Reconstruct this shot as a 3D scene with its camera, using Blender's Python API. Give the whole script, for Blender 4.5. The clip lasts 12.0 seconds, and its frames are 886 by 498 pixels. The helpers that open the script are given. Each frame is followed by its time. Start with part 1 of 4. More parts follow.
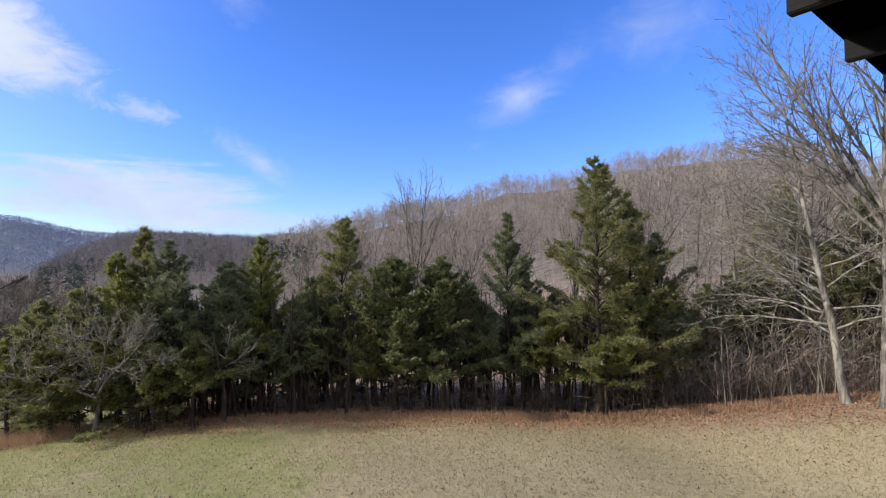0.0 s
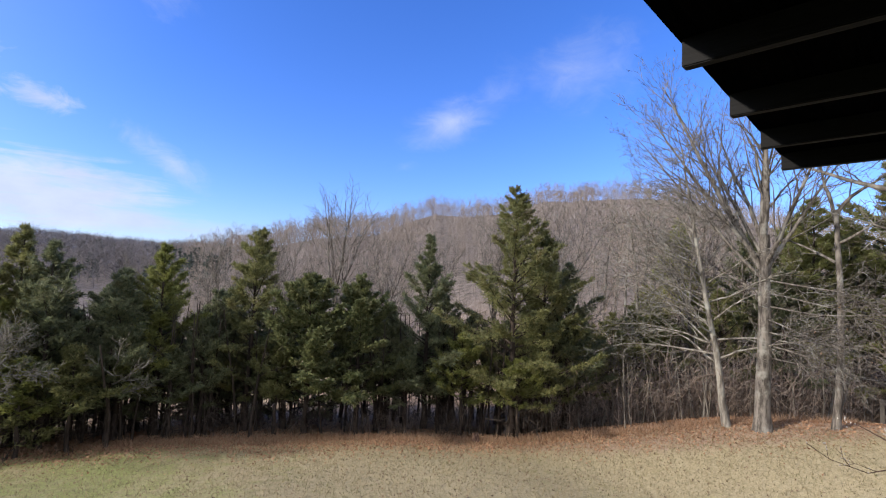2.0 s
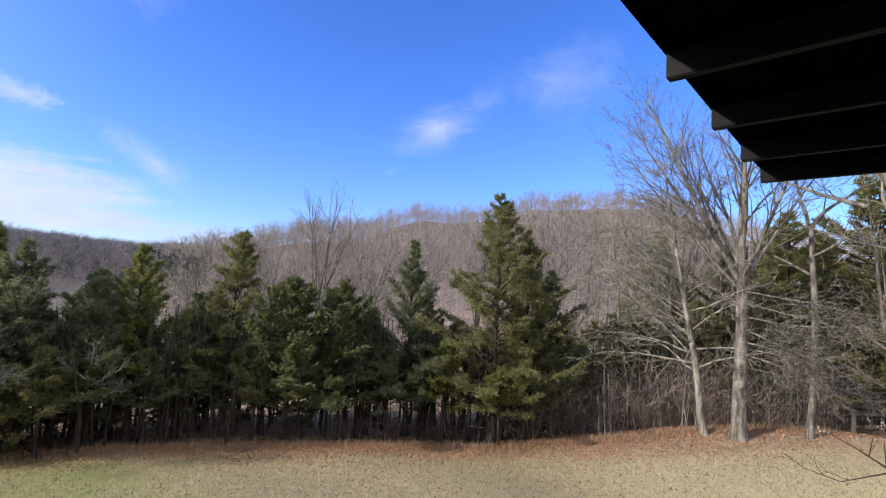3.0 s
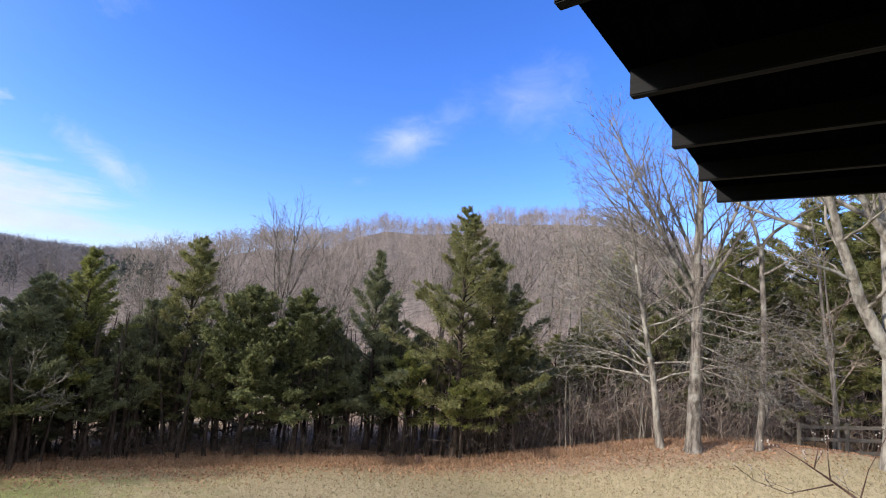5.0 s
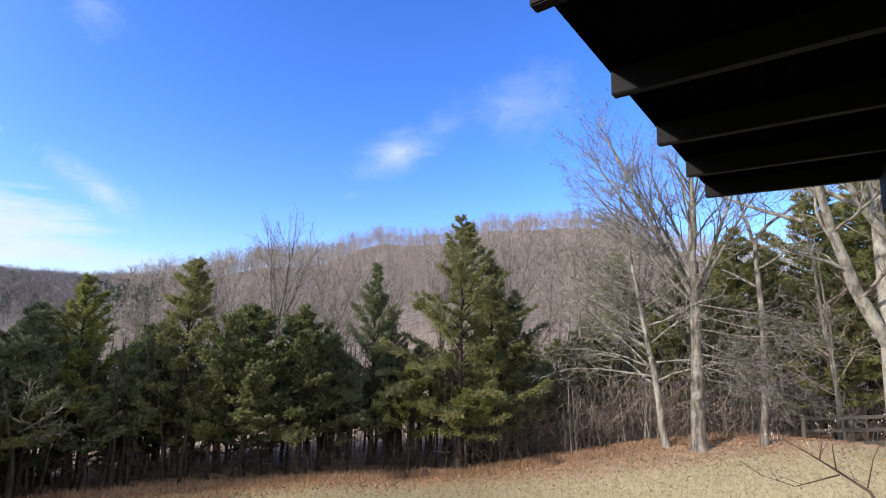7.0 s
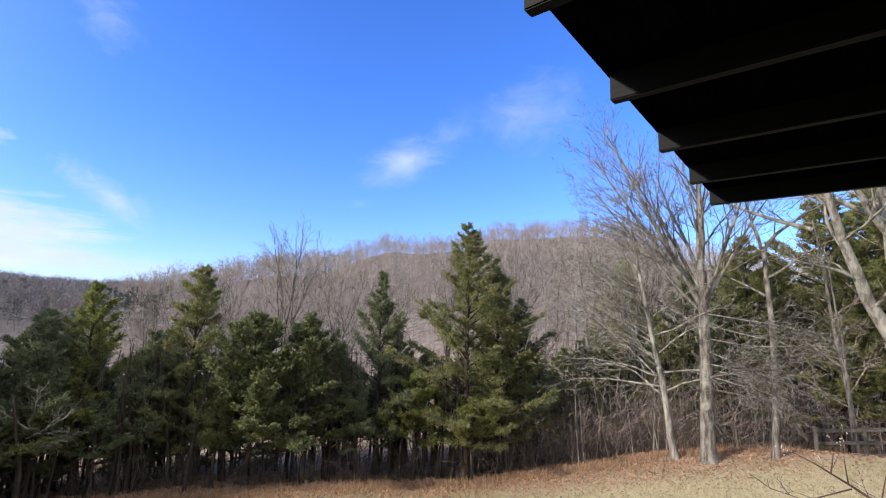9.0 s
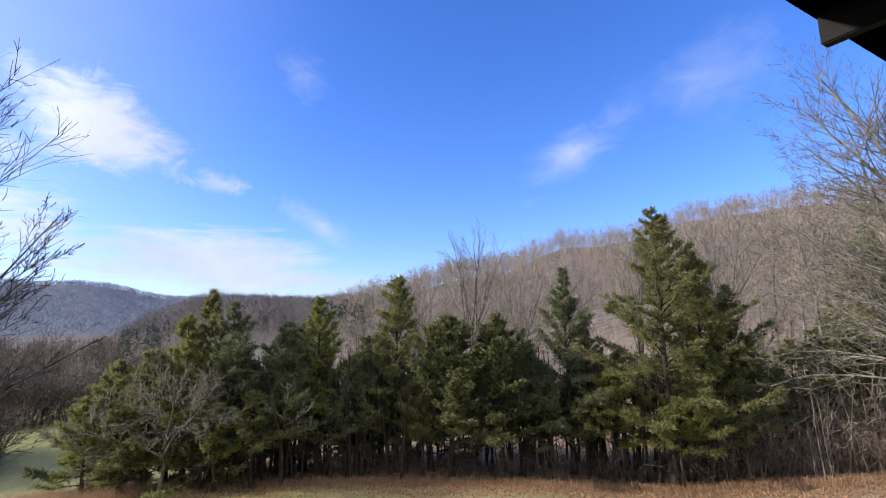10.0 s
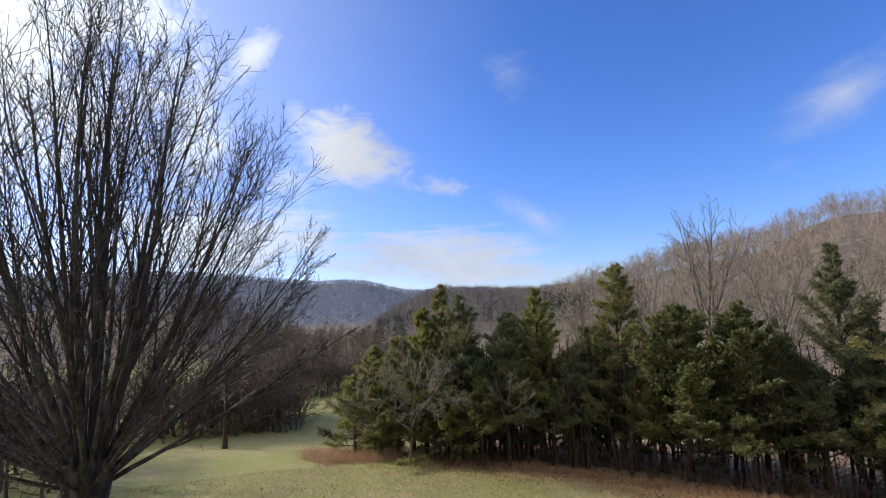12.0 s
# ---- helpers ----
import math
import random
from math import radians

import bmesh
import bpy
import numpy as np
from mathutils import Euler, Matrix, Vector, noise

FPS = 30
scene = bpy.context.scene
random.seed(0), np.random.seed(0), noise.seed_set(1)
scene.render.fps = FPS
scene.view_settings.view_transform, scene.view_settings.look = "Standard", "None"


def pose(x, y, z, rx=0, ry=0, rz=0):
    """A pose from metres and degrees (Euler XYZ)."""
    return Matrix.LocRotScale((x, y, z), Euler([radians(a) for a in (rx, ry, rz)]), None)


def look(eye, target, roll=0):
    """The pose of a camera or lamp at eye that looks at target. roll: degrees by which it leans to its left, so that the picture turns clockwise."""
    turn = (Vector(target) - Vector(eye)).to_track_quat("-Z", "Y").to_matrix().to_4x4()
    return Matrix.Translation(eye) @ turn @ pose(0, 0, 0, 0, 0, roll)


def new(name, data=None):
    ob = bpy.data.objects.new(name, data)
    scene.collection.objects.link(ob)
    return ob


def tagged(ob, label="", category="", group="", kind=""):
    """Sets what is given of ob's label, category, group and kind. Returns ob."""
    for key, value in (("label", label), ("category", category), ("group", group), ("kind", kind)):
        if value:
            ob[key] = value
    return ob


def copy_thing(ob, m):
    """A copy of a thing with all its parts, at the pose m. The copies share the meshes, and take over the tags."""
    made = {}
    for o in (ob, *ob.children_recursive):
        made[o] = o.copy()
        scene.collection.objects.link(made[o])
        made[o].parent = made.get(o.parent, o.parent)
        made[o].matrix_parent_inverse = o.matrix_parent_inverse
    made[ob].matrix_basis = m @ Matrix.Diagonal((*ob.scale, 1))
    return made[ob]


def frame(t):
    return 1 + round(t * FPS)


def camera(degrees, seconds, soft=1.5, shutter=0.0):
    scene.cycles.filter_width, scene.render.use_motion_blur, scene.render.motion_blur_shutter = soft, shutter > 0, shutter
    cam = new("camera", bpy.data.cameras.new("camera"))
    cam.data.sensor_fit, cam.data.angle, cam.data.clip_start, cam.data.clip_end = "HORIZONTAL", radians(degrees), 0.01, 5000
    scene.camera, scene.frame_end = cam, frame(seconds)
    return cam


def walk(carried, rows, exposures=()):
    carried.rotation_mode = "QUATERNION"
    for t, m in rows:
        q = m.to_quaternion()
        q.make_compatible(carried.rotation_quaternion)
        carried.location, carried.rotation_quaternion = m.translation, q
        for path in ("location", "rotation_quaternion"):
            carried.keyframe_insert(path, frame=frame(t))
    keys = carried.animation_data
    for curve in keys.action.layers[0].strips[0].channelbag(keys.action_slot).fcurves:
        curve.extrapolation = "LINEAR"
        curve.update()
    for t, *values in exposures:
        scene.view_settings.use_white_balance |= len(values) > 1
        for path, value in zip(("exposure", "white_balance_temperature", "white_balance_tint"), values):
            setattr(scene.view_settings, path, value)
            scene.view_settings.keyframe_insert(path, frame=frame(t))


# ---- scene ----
cam = camera(85.7, 12.0, soft=1.15)
walk(cam, [
    (0.0, pose(0.000, 0.000, 6.500, 91.00, 0.70, 0.01)),
    (0.5, pose(0.003, -0.002, 6.492, 91.26, 0.19, -0.47)),
    (1.0, pose(0.040, 0.011, 6.502, 91.86, -0.58, -3.98)),
    (1.5, pose(0.054, 0.036, 6.507, 92.67, -1.75, -8.04)),
    (2.0, pose(0.061, 0.050, 6.503, 93.50, -2.17, -9.20)),
    (2.5, pose(0.060, 0.048, 6.500, 94.02, -2.73, -10.42)),
    (3.0, pose(0.062, 0.059, 6.498, 94.34, -3.06, -11.14)),
    (5.0, pose(0.086, 0.096, 6.498, 95.98, -4.04, -15.24)),
    (5.5, pose(0.089, 0.092, 6.495, 96.32, -3.78, -15.74)),
    (6.0, pose(0.093, 0.093, 6.495, 96.57, -3.66, -15.98)),
    (6.5, pose(0.101, 0.092, 6.493, 96.87, -2.60, -15.87)),
    (7.0, pose(0.105, 0.095, 6.488, 97.16, -1.23, -15.42)),
    (8.8, pose(0.143, 0.104, 6.485, 98.12, -1.55, -15.05)),
    (9.0, pose(0.143, 0.103, 6.485, 98.14, -1.45, -14.62)),
    (9.5, pose(0.110, 0.070, 6.484, 98.02, 1.26, -4.69)),
    (10.0, pose(0.088, 0.015, 6.465, 98.05, 1.50, 6.71)),
    (10.5, pose(0.080, 0.010, 6.486, 97.53, 1.02, 14.07)),
    (11.0, pose(0.149, 0.030, 6.515, 97.23, 1.99, 21.18)),
    (11.5, pose(0.245, 0.036, 6.515, 97.29, 2.28, 26.88)),
    (12.0, pose(0.317, 0.027, 6.516, 97.62, 2.13, 32.49)),
], [(0.0, 0.22, 6180, 11), (3.0, 0.33, 6150, 13), (5.0, 0.46, 6120, 13), (6.5, 0.51, 6100, 12), (9.0, 0.53, 6100, 12), (9.5, 0.49, 6200, 12), (10.5, 0.24, 6450, 10),
    (11.0, 0.24, 6550, 9), (11.5, 0.24, 6650, 9), (12.0, 0.06, 6700, 9)])

# ---- light ----
SUN_AZ, SUN_EL = 100.0, 23.6      # degrees to the left of straight ahead, degrees up


def towards(az, el):
    a, e = radians(az), radians(el)
    return Vector((-math.sin(a) * math.cos(e), math.cos(a) * math.cos(e), math.sin(e)))


sun = new("sun", bpy.data.lights.new("sun", "SUN"))
sun.data.energy, sun.data.angle, sun.data.color = 4.7, radians(3.0), (1.0, 0.895, 0.745)
sun.matrix_world = look((0, 0, 60), Vector((0, 0, 60)) - towards(SUN_AZ, SUN_EL))

world = bpy.data.worlds.new("sky")
scene.world = world
world.use_nodes = True
wt = world.node_tree
wt.nodes.clear()


def node(tree, kind, **values):
    n = tree.nodes.new(kind)
    for key, value in values.items():
        if key == "op":
            n.operation = value
        elif key == "clamp":
            n.use_clamp = value
        elif key == "blend":
            n.data_type, n.blend_type = "RGBA", value
    return n


def calc(tree, op, a, b=None, c=None, clamp=False):
    n = node(tree, "ShaderNodeMath", op=op, clamp=clamp)
    for i, v in enumerate((a, b, c)):
        if v is None:
            continue
        if isinstance(v, (int, float)):
            n.inputs[i].default_value = v
        else:
            tree.links.new(v, n.inputs[i])
    return n.outputs[0]


def mixed(tree, f, a, b, blend="MIX"):
    n = node(tree, "ShaderNodeMix", blend=blend)
    for socket, v in ((n.inputs[0], f), (n.inputs[6], a), (n.inputs[7], b)):
        if isinstance(v, (int, float)):
            socket.default_value = v
        elif isinstance(v, tuple):
            socket.default_value = (*v, 1)
        else:
            tree.links.new(v, socket)
    return n.outputs[2]


def noise_of(tree, vector, scale, detail=4, rough=0.55, distortion=0.0):
    n = tree.nodes.new("ShaderNodeTexNoise")
    n.inputs["Scale"].default_value, n.inputs["Detail"].default_value = scale, detail
    n.inputs["Roughness"].default_value, n.inputs["Distortion"].default_value = rough, distortion
    if vector is not None:
        tree.links.new(vector, n.inputs["Vector"])
    return n.outputs["Fac"], n.outputs["Color"]


def ramp(tree, value, lo, hi):
    n = tree.nodes.new("ShaderNodeMapRange")
    n.interpolation_type = "SMOOTHSTEP"
    n.inputs["From Min"].default_value, n.inputs["From Max"].default_value = min(lo, hi), max(lo, hi)
    if lo > hi:
        n.inputs["To Min"].default_value, n.inputs["To Max"].default_value = 1.0, 0.0
    tree.links.new(value, n.inputs["Value"])
    return n.outputs["Result"]


sky = wt.nodes.new("ShaderNodeTexSky")
sky.sky_type, sky.sun_disc = "NISHITA", False
sky.sun_elevation, sky.sun_rotation = radians(SUN_EL), radians(-SUN_AZ)
sky.air_density, sky.dust_density, sky.ozone_density = 1.0, 0.6, 2.0
hue = wt.nodes.new("ShaderNodeHueSaturation")
hue.inputs["Saturation"].default_value = 1.12
wt.links.new(mixed(wt, 1.0, sky.outputs[0], (0.90, 0.995, 1.53), "MULTIPLY"), hue.inputs["Color"])
way = wt.nodes.new("ShaderNodeTexCoord").outputs["Generated"]
flat = wt.nodes.new("ShaderNodeMapping")
flat.inputs["Scale"].default_value = (1, 1, 1.8)
wt.links.new(way, flat.inputs[0])
_, wobble = noise_of(wt, flat.outputs[0], 5.0, 5, 0.6)
fine, _ = noise_of(wt, flat.outputs[0], 14.0, 7, 0.66, 0.8)
shade_noise, _ = noise_of(wt, flat.outputs[0], 9.0, 5, 0.6)
level_out = wt.nodes.new("ShaderNodeMapping")
level_out.inputs["Scale"].default_value = (1, 1, 6.5)
wt.links.new(way, level_out.inputs[0])
streak, _ = noise_of(wt, level_out.outputs[0], 7.0, 7, 0.6, 0.6)


def cloud(az, el, wide, high, lean, soft, amount, rag=0.9, grain=None):
    """A cloud about a direction: its half width and half height in degrees, its lean, its softness and its cover."""
    c = towards(az, el)
    right = Vector((math.cos(radians(az)), math.sin(radians(az)), 0))
    up = right.cross(c)
    k = radians(lean)
    axes = ((right * math.cos(k) + up * math.sin(k)) / math.tan(radians(wide)),
            (up * math.cos(k) - right * math.sin(k)) / math.tan(radians(high)), c)
    out = []
    for ax in axes:
        n = wt.nodes.new("ShaderNodeVectorMath")
        n.operation = "DOT_PRODUCT"
        wt.links.new(way, n.inputs[0])
        n.inputs[1].default_value = ax
        out.append(n.outputs["Value"])
    d = calc(wt, "SQRT", calc(wt, "ADD", calc(wt, "MULTIPLY", out[0], out[0]), calc(wt, "MULTIPLY", out[1], out[1])))
    split = wt.nodes.new("ShaderNodeSeparateColor")
    wt.links.new(wobble, split.inputs[0])
    d = calc(wt, "ADD", d, calc(wt, "MULTIPLY", calc(wt, "SUBTRACT", split.outputs[0], 0.5), 2.2 * rag))
    d = calc(wt, "ADD", d, calc(wt, "MULTIPLY", calc(wt, "SUBTRACT", grain or fine, 0.5), 2.4 * rag))
    inside = ramp(wt, calc(wt, "SUBTRACT", 1.0, d), -0.1, soft)
    front = ramp(wt, out[2], 0.3, 0.5)
    return calc(wt, "MULTIPLY", calc(wt, "MULTIPLY", inside, front), amount)


cover = None
for spec in ((-9.4, 18.4, 7.0, 3.2, 26, 1.7, 0.74, 0.5), (-15, 21.5, 5, 2.4, 28, 1.6, 0.25, 0.6),
             (-25, 24.0, 8, 5.5, 15, 1.9, 0.48, 0.5), (43.6, 19.3, 8.0, 5.6, -16, 0.6, 1.0, 0.40), (50, 16, 5, 3.4, -12, 1.1, 0.6),
             (32, 15.0, 3.6, 1.4, -12, 0.9, 0.7), (35, 6.6, 16, 4.2, -3, 0.8, 0.88, 0.7, streak), (56, 8.8, 18, 5.4, 2, 0.8, 0.82, 0.7, streak),
             (21.5, 11, 6.0, 1.6, -32, 1.9, 0.6), (24, 4.8, 11, 2.0, -4, 1.0, 0.8, 0.6, streak), (76, 26, 19, 17, 0, 0.9, 0.92, 0.5), (54, 29, 5.5, 2.6, 48, 1.2, 0.9, 0.5), (49, 22.5, 4.5, 2.4, -50, 1.3, 0.75, 0.5), (61, 20, 8, 8, 10, 1.3, 0.85),
             # the last cloud is added by the sun, out of view, to soften shade
             (24, 28, 4, 2.6, -40, 1.5, 0.28), (-4, 13, 2, 1, 20, 1.4, 0.16), (100, 20, 25, 10, 0, 0.9, 0.8)):
    f = cloud(*spec)
    cover = f if cover is None else calc(wt, "MAXIMUM", cover, f)
# unseen cloud added round the rest of the sky, denser, to fill the shade
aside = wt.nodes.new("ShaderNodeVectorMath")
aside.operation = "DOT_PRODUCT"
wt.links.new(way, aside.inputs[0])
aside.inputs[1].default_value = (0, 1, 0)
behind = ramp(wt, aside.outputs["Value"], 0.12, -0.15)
fill_cloud, _ = noise_of(wt, flat.outputs[0], 2.2, 7, 0.6)
cover = calc(wt, "MAXIMUM", cover, calc(wt, "MULTIPLY", ramp(wt, fill_cloud, 0.30, 0.52), behind))
nearness = wt.nodes.new("ShaderNodeVectorMath")
nearness.operation = "DOT_PRODUCT"
wt.links.new(way, nearness.inputs[0])
nearness.inputs[1].default_value = towards(SUN_AZ, SUN_EL)
glow = ramp(wt, nearness.outputs["Value"], 0.5, 1.0)
haze = calc(wt, "MULTIPLY", ramp(wt, nearness.outputs["Value"], 0.3, 0.95), 0.32)
cover = calc(wt, "MAXIMUM", cover, haze)
white = mixed(wt, shade_noise, (3.0, 3.35, 4.25), (4.9, 5.15, 5.9))
# the added cloud behind is whiter than the visible ones, as fill light
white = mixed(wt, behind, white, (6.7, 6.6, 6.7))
white = mixed(wt, glow, white, (8.0, 8.5, 8.6))
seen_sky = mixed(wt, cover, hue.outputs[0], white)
back = wt.nodes.new("ShaderNodeBackground")
back.inputs["Strength"].default_value = 0.15
wt.links.new(seen_sky, back.inputs["Color"])
wt.links.new(back.outputs[0], wt.nodes.new("ShaderNodeOutputWorld").inputs[0])


# ---- materials ----
def material(name, rough=0.85, spec=0.3):
    m = bpy.data.materials.new(name)
    m.use_nodes = True
    b = m.node_tree.nodes["Principled BSDF"]
    b.inputs["Roughness"].default_value = rough
    b.inputs["Specular IOR Level"].default_value = spec
    return m, m.node_tree, b


def bumped(t, b, height, strength, distance):
    n = t.nodes.new("ShaderNodeBump")
    n.inputs["Strength"].default_value, n.inputs["Distance"].default_value = strength, distance
    t.links.new(height, n.inputs["Height"])
    t.links.new(n.outputs[0], b.inputs["Normal"])


def bark(name, dark, light, lichen=None, scale=9.0, each=0.0):
    m, t, b = material(name, 0.92, 0.2)
    co = t.nodes.new("ShaderNodeTexCoord").outputs["Object"]
    stretch = t.nodes.new("ShaderNodeMapping")
    stretch.inputs["Scale"].default_value = (1, 1, 0.22)
    t.links.new(co, stretch.inputs[0])
    grain, _ = noise_of(t, stretch.outputs[0], scale, 6, 0.65, 0.4)
    patch, _ = noise_of(t, co, 1.7, 4, 0.6)
    c = mixed(t, ramp(t, grain, 0.36, 0.66), dark, light)
    if lichen:
        c = mixed(t, calc(t, "MULTIPLY", ramp(t, patch, 0.5, 0.68), 0.75), c, lichen)
    if each:
        g = t.nodes.new("ShaderNodeNewGeometry")
        c = mixed(t, each, c, mixed(t, g.outputs["Random Per Island"], dark, tuple(1.35 * v for v in light)))
    t.links.new(c, b.inputs["Base Color"])
    bumped(t, b, grain, 0.7, 0.02)
    return m


def leafy(name, a, c, dry, rough=0.6, spec=0.3, through_light=0.5):
    m, t, b = material(name, rough, spec)
    g = t.nodes.new("ShaderNodeNewGeometry")
    co = t.nodes.new("ShaderNodeTexCoord").outputs["Object"]
    zone, _ = noise_of(t, co, 0.9, 3, 0.6)
    col = mixed(t, g.outputs["Random Per Island"], a, c)
    col = mixed(t, calc(t, "MULTIPLY", ramp(t, zone, 0.52, 0.74), 0.55), col, dry)
    t.links.new(col, b.inputs["Base Color"])
    glass = t.nodes.new("ShaderNodeBsdfTranslucent")
    t.links.new(col, glass.inputs["Color"])
    mx = t.nodes.new("ShaderNodeMixShader")
    mx.inputs[0].default_value = through_light
    t.links.new(b.outputs[0], mx.inputs[1])
    t.links.new(glass.outputs[0], mx.inputs[2])
    t.links.new(mx.outputs[0], t.nodes["Material Output"].inputs[0])
    return m


BARK_DARK = bark("cedar bark", (0.024, 0.018, 0.014), (0.07, 0.053, 0.042))
BARK_GREY = bark("grey bark", (0.055, 0.047, 0.04), (0.20, 0.178, 0.153), (0.28, 0.275, 0.245))
BARK_PALE = bark("pale bark", (0.095, 0.083, 0.07), (0.285, 0.263, 0.225), (0.32, 0.32, 0.28), 6.0)
BARK_PEAR = bark("pear bark", (0.019, 0.0165, 0.015), (0.078, 0.069, 0.061), (0.11, 0.11, 0.095))
BARK_TWIG = bark("twig bark", (0.15, 0.115, 0.095), (0.32, 0.26, 0.215))
BARK_BRUSH = bark("brush bark", (0.06, 0.046, 0.038), (0.15, 0.12, 0.10))
BARK_RED = bark("shrub bark", (0.05, 0.029, 0.023), (0.13, 0.082, 0.062))
BARK_HILL = bark("woodland bark", (0.125, 0.104, 0.094), (0.315, 0.272, 0.24), None, 0.6, 0.6)
# distance haze is mixed into this bark, greyer than on the near hillside
BARK_FAR_HAZED = bark("haze-greyed far woodland bark", (0.105, 0.096, 0.10), (0.21, 0.19, 0.19), None, 0.05, 0.3)
# blue haze of the farthest hills is put into the bark colour
BARK_FARTHEST_HAZED = bark("blue-hazed farthest woodland bark", (0.19, 0.215, 0.28), (0.28, 0.31, 0.385), None, 0.02, 0.3)
CEDAR_GREEN = leafy("cedar foliage", (0.112, 0.124, 0.050), (0.285, 0.28, 0.112), (0.30, 0.25, 0.125))
CEDAR_DARK = leafy("dark cedar foliage", (0.092, 0.113, 0.062), (0.222, 0.235, 0.122), (0.24, 0.22, 0.125))
CEDAR_LIGHT = leafy("yellow green cedar foliage", (0.115, 0.136, 0.040), (0.29, 0.30, 0.09), (0.29, 0.25, 0.105))
HOLLY = leafy("broad evergreen leaf", (0.078, 0.100, 0.042), (0.225, 0.235, 0.10), (0.23, 0.205, 0.105), 0.5, 0.35)
PINE = leafy("pine foliage", (0.15, 0.165, 0.062), (0.34, 0.34, 0.125), (0.35, 0.29, 0.13), 0.6, 0.3, 0.55)
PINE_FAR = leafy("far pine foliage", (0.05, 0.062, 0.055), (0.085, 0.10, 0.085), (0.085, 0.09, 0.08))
GRASS = leafy("lawn blades", (0.235, 0.196, 0.115), (0.43, 0.366, 0.222), (0.205, 0.222, 0.09), 0.8, 0.2)
SEDGE = leafy("dry sedge", (0.26, 0.16, 0.10), (0.50, 0.35, 0.235), (0.38, 0.25, 0.16), 0.8, 0.2)
LITTER = leafy("fallen leaves", (0.17, 0.085, 0.045), (0.46, 0.275, 0.16), (0.37, 0.20, 0.105), 0.75, 0.25, 0.1)
DEAD_LEAF = leafy("dark fallen leaves", (0.08, 0.055, 0.035), (0.26, 0.17, 0.10), (0.15, 0.10, 0.06), 0.75, 0.25, 0.1)


def lawn_material():
    m, t, b = material("lawn and woodland floor", 0.95, 0.15)
    co = t.nodes.new("ShaderNodeTexCoord").outputs["Object"]

    def layer(name):
        n = t.nodes.new("ShaderNodeAttribute")
        n.attribute_name = name
        return n.outputs["Fac"]
    big, _ = noise_of(t, co, 0.23, 5, 0.6)
    mid, _ = noise_of(t, co, 1.6, 5, 0.65)
    small, _ = noise_of(t, co, 22.0, 5, 0.7)
    straw = mixed(t, ramp(t, small, 0.38, 0.62), (0.315, 0.26, 0.15), (0.425, 0.355, 0.213))
    green = mixed(t, ramp(t, small, 0.38, 0.62), (0.205, 0.22, 0.076), (0.31, 0.325, 0.118))
    grow_here = calc(t, "ADD", calc(t, "MULTIPLY", calc(t, "SUBTRACT", big, 0.5), 1.6), calc(t, "MULTIPLY", calc(t, "SUBTRACT", mid, 0.5), 1.3))
    g = ramp(t, calc(t, "ADD", grow_here, layer("green")), 0.25, 0.95)
    c = mixed(t, g, straw, green)
    thatch, _ = noise_of(t, co, 6.0, 6, 0.7)
    c = mixed(t, calc(t, "MULTIPLY", ramp(t, thatch, 0.50, 0.66), 0.38), c, (0.135, 0.115, 0.062))
    worn, _ = noise_of(t, co, 2.7, 6, 0.75)
    c = mixed(t, calc(t, "MULTIPLY", ramp(t, worn, 0.53, 0.62), 0.28), c, (0.19, 0.172, 0.085))
    leaf = mixed(t, ramp(t, small, 0.35, 0.65), (0.22, 0.15, 0.10), (0.44, 0.325, 0.225))
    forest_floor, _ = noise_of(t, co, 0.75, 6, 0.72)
    # the far mix turns distant ground blue-grey: haze painted into its colour
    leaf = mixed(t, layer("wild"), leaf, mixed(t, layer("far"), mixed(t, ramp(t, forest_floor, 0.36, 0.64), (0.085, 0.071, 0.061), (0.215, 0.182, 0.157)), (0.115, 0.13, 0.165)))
    lf = ramp(t, calc(t, "ADD", layer("litter"), calc(t, "MULTIPLY", calc(t, "SUBTRACT", mid, 0.5), 1.1)), 0.3, 0.75)
    c = mixed(t, lf, c, leaf)
    t.links.new(c, b.inputs["Base Color"])
    bumped(t, b, small, 0.6, 0.03)
    return m


BUD = bark("pale bud", (0.30, 0.27, 0.24), (0.55, 0.51, 0.46))
LAWN = lawn_material()


def stained_wood(name, dark, light, rough=0.6, spec=0.35):
    m, t, b = material(name, rough, spec)
    co = t.nodes.new("ShaderNodeTexCoord").outputs["Object"]
    st = t.nodes.new("ShaderNodeMapping")
    st.inputs["Scale"].default_value = (3, 40, 40)
    t.links.new(co, st.inputs[0])
    g, _ = noise_of(t, st.outputs[0], 1.6, 5, 0.65, 0.6)
    p, _ = noise_of(t, co, 5.0, 4, 0.6)
    c = mixed(t, ramp(t, g, 0.3, 0.7), dark, light)
    c = mixed(t, calc(t, "MULTIPLY", ramp(t, p, 0.58, 0.75), 0.5), c, tuple(min(1, 2.2 * v) for v in light))
    t.links.new(c, b.inputs["Base Color"])
    bumped(t, b, g, 0.5, 0.004)
    return m


# dark stain pushed near zero: the underside's shade is put into the colour
RAFTER_WOOD = stained_wood("stained rafter wood, shade in its black", (0.0006, 0.0006, 0.0008), (0.0026, 0.0027, 0.0032), 0.6, 0.14)
ROOF_WOOD = stained_wood("stained roof boards, shade in their black", (0.0012, 0.0012, 0.0014), (0.003, 0.003, 0.0034), 1.0, 0.0)
FENCE_WOOD = stained_wood("weathered fence wood", (0.045, 0.039, 0.033), (0.11, 0.098, 0.083), 0.9)
SIDING = stained_wood("dark siding", (0.02, 0.018, 0.016), (0.06, 0.05, 0.045), 0.8)


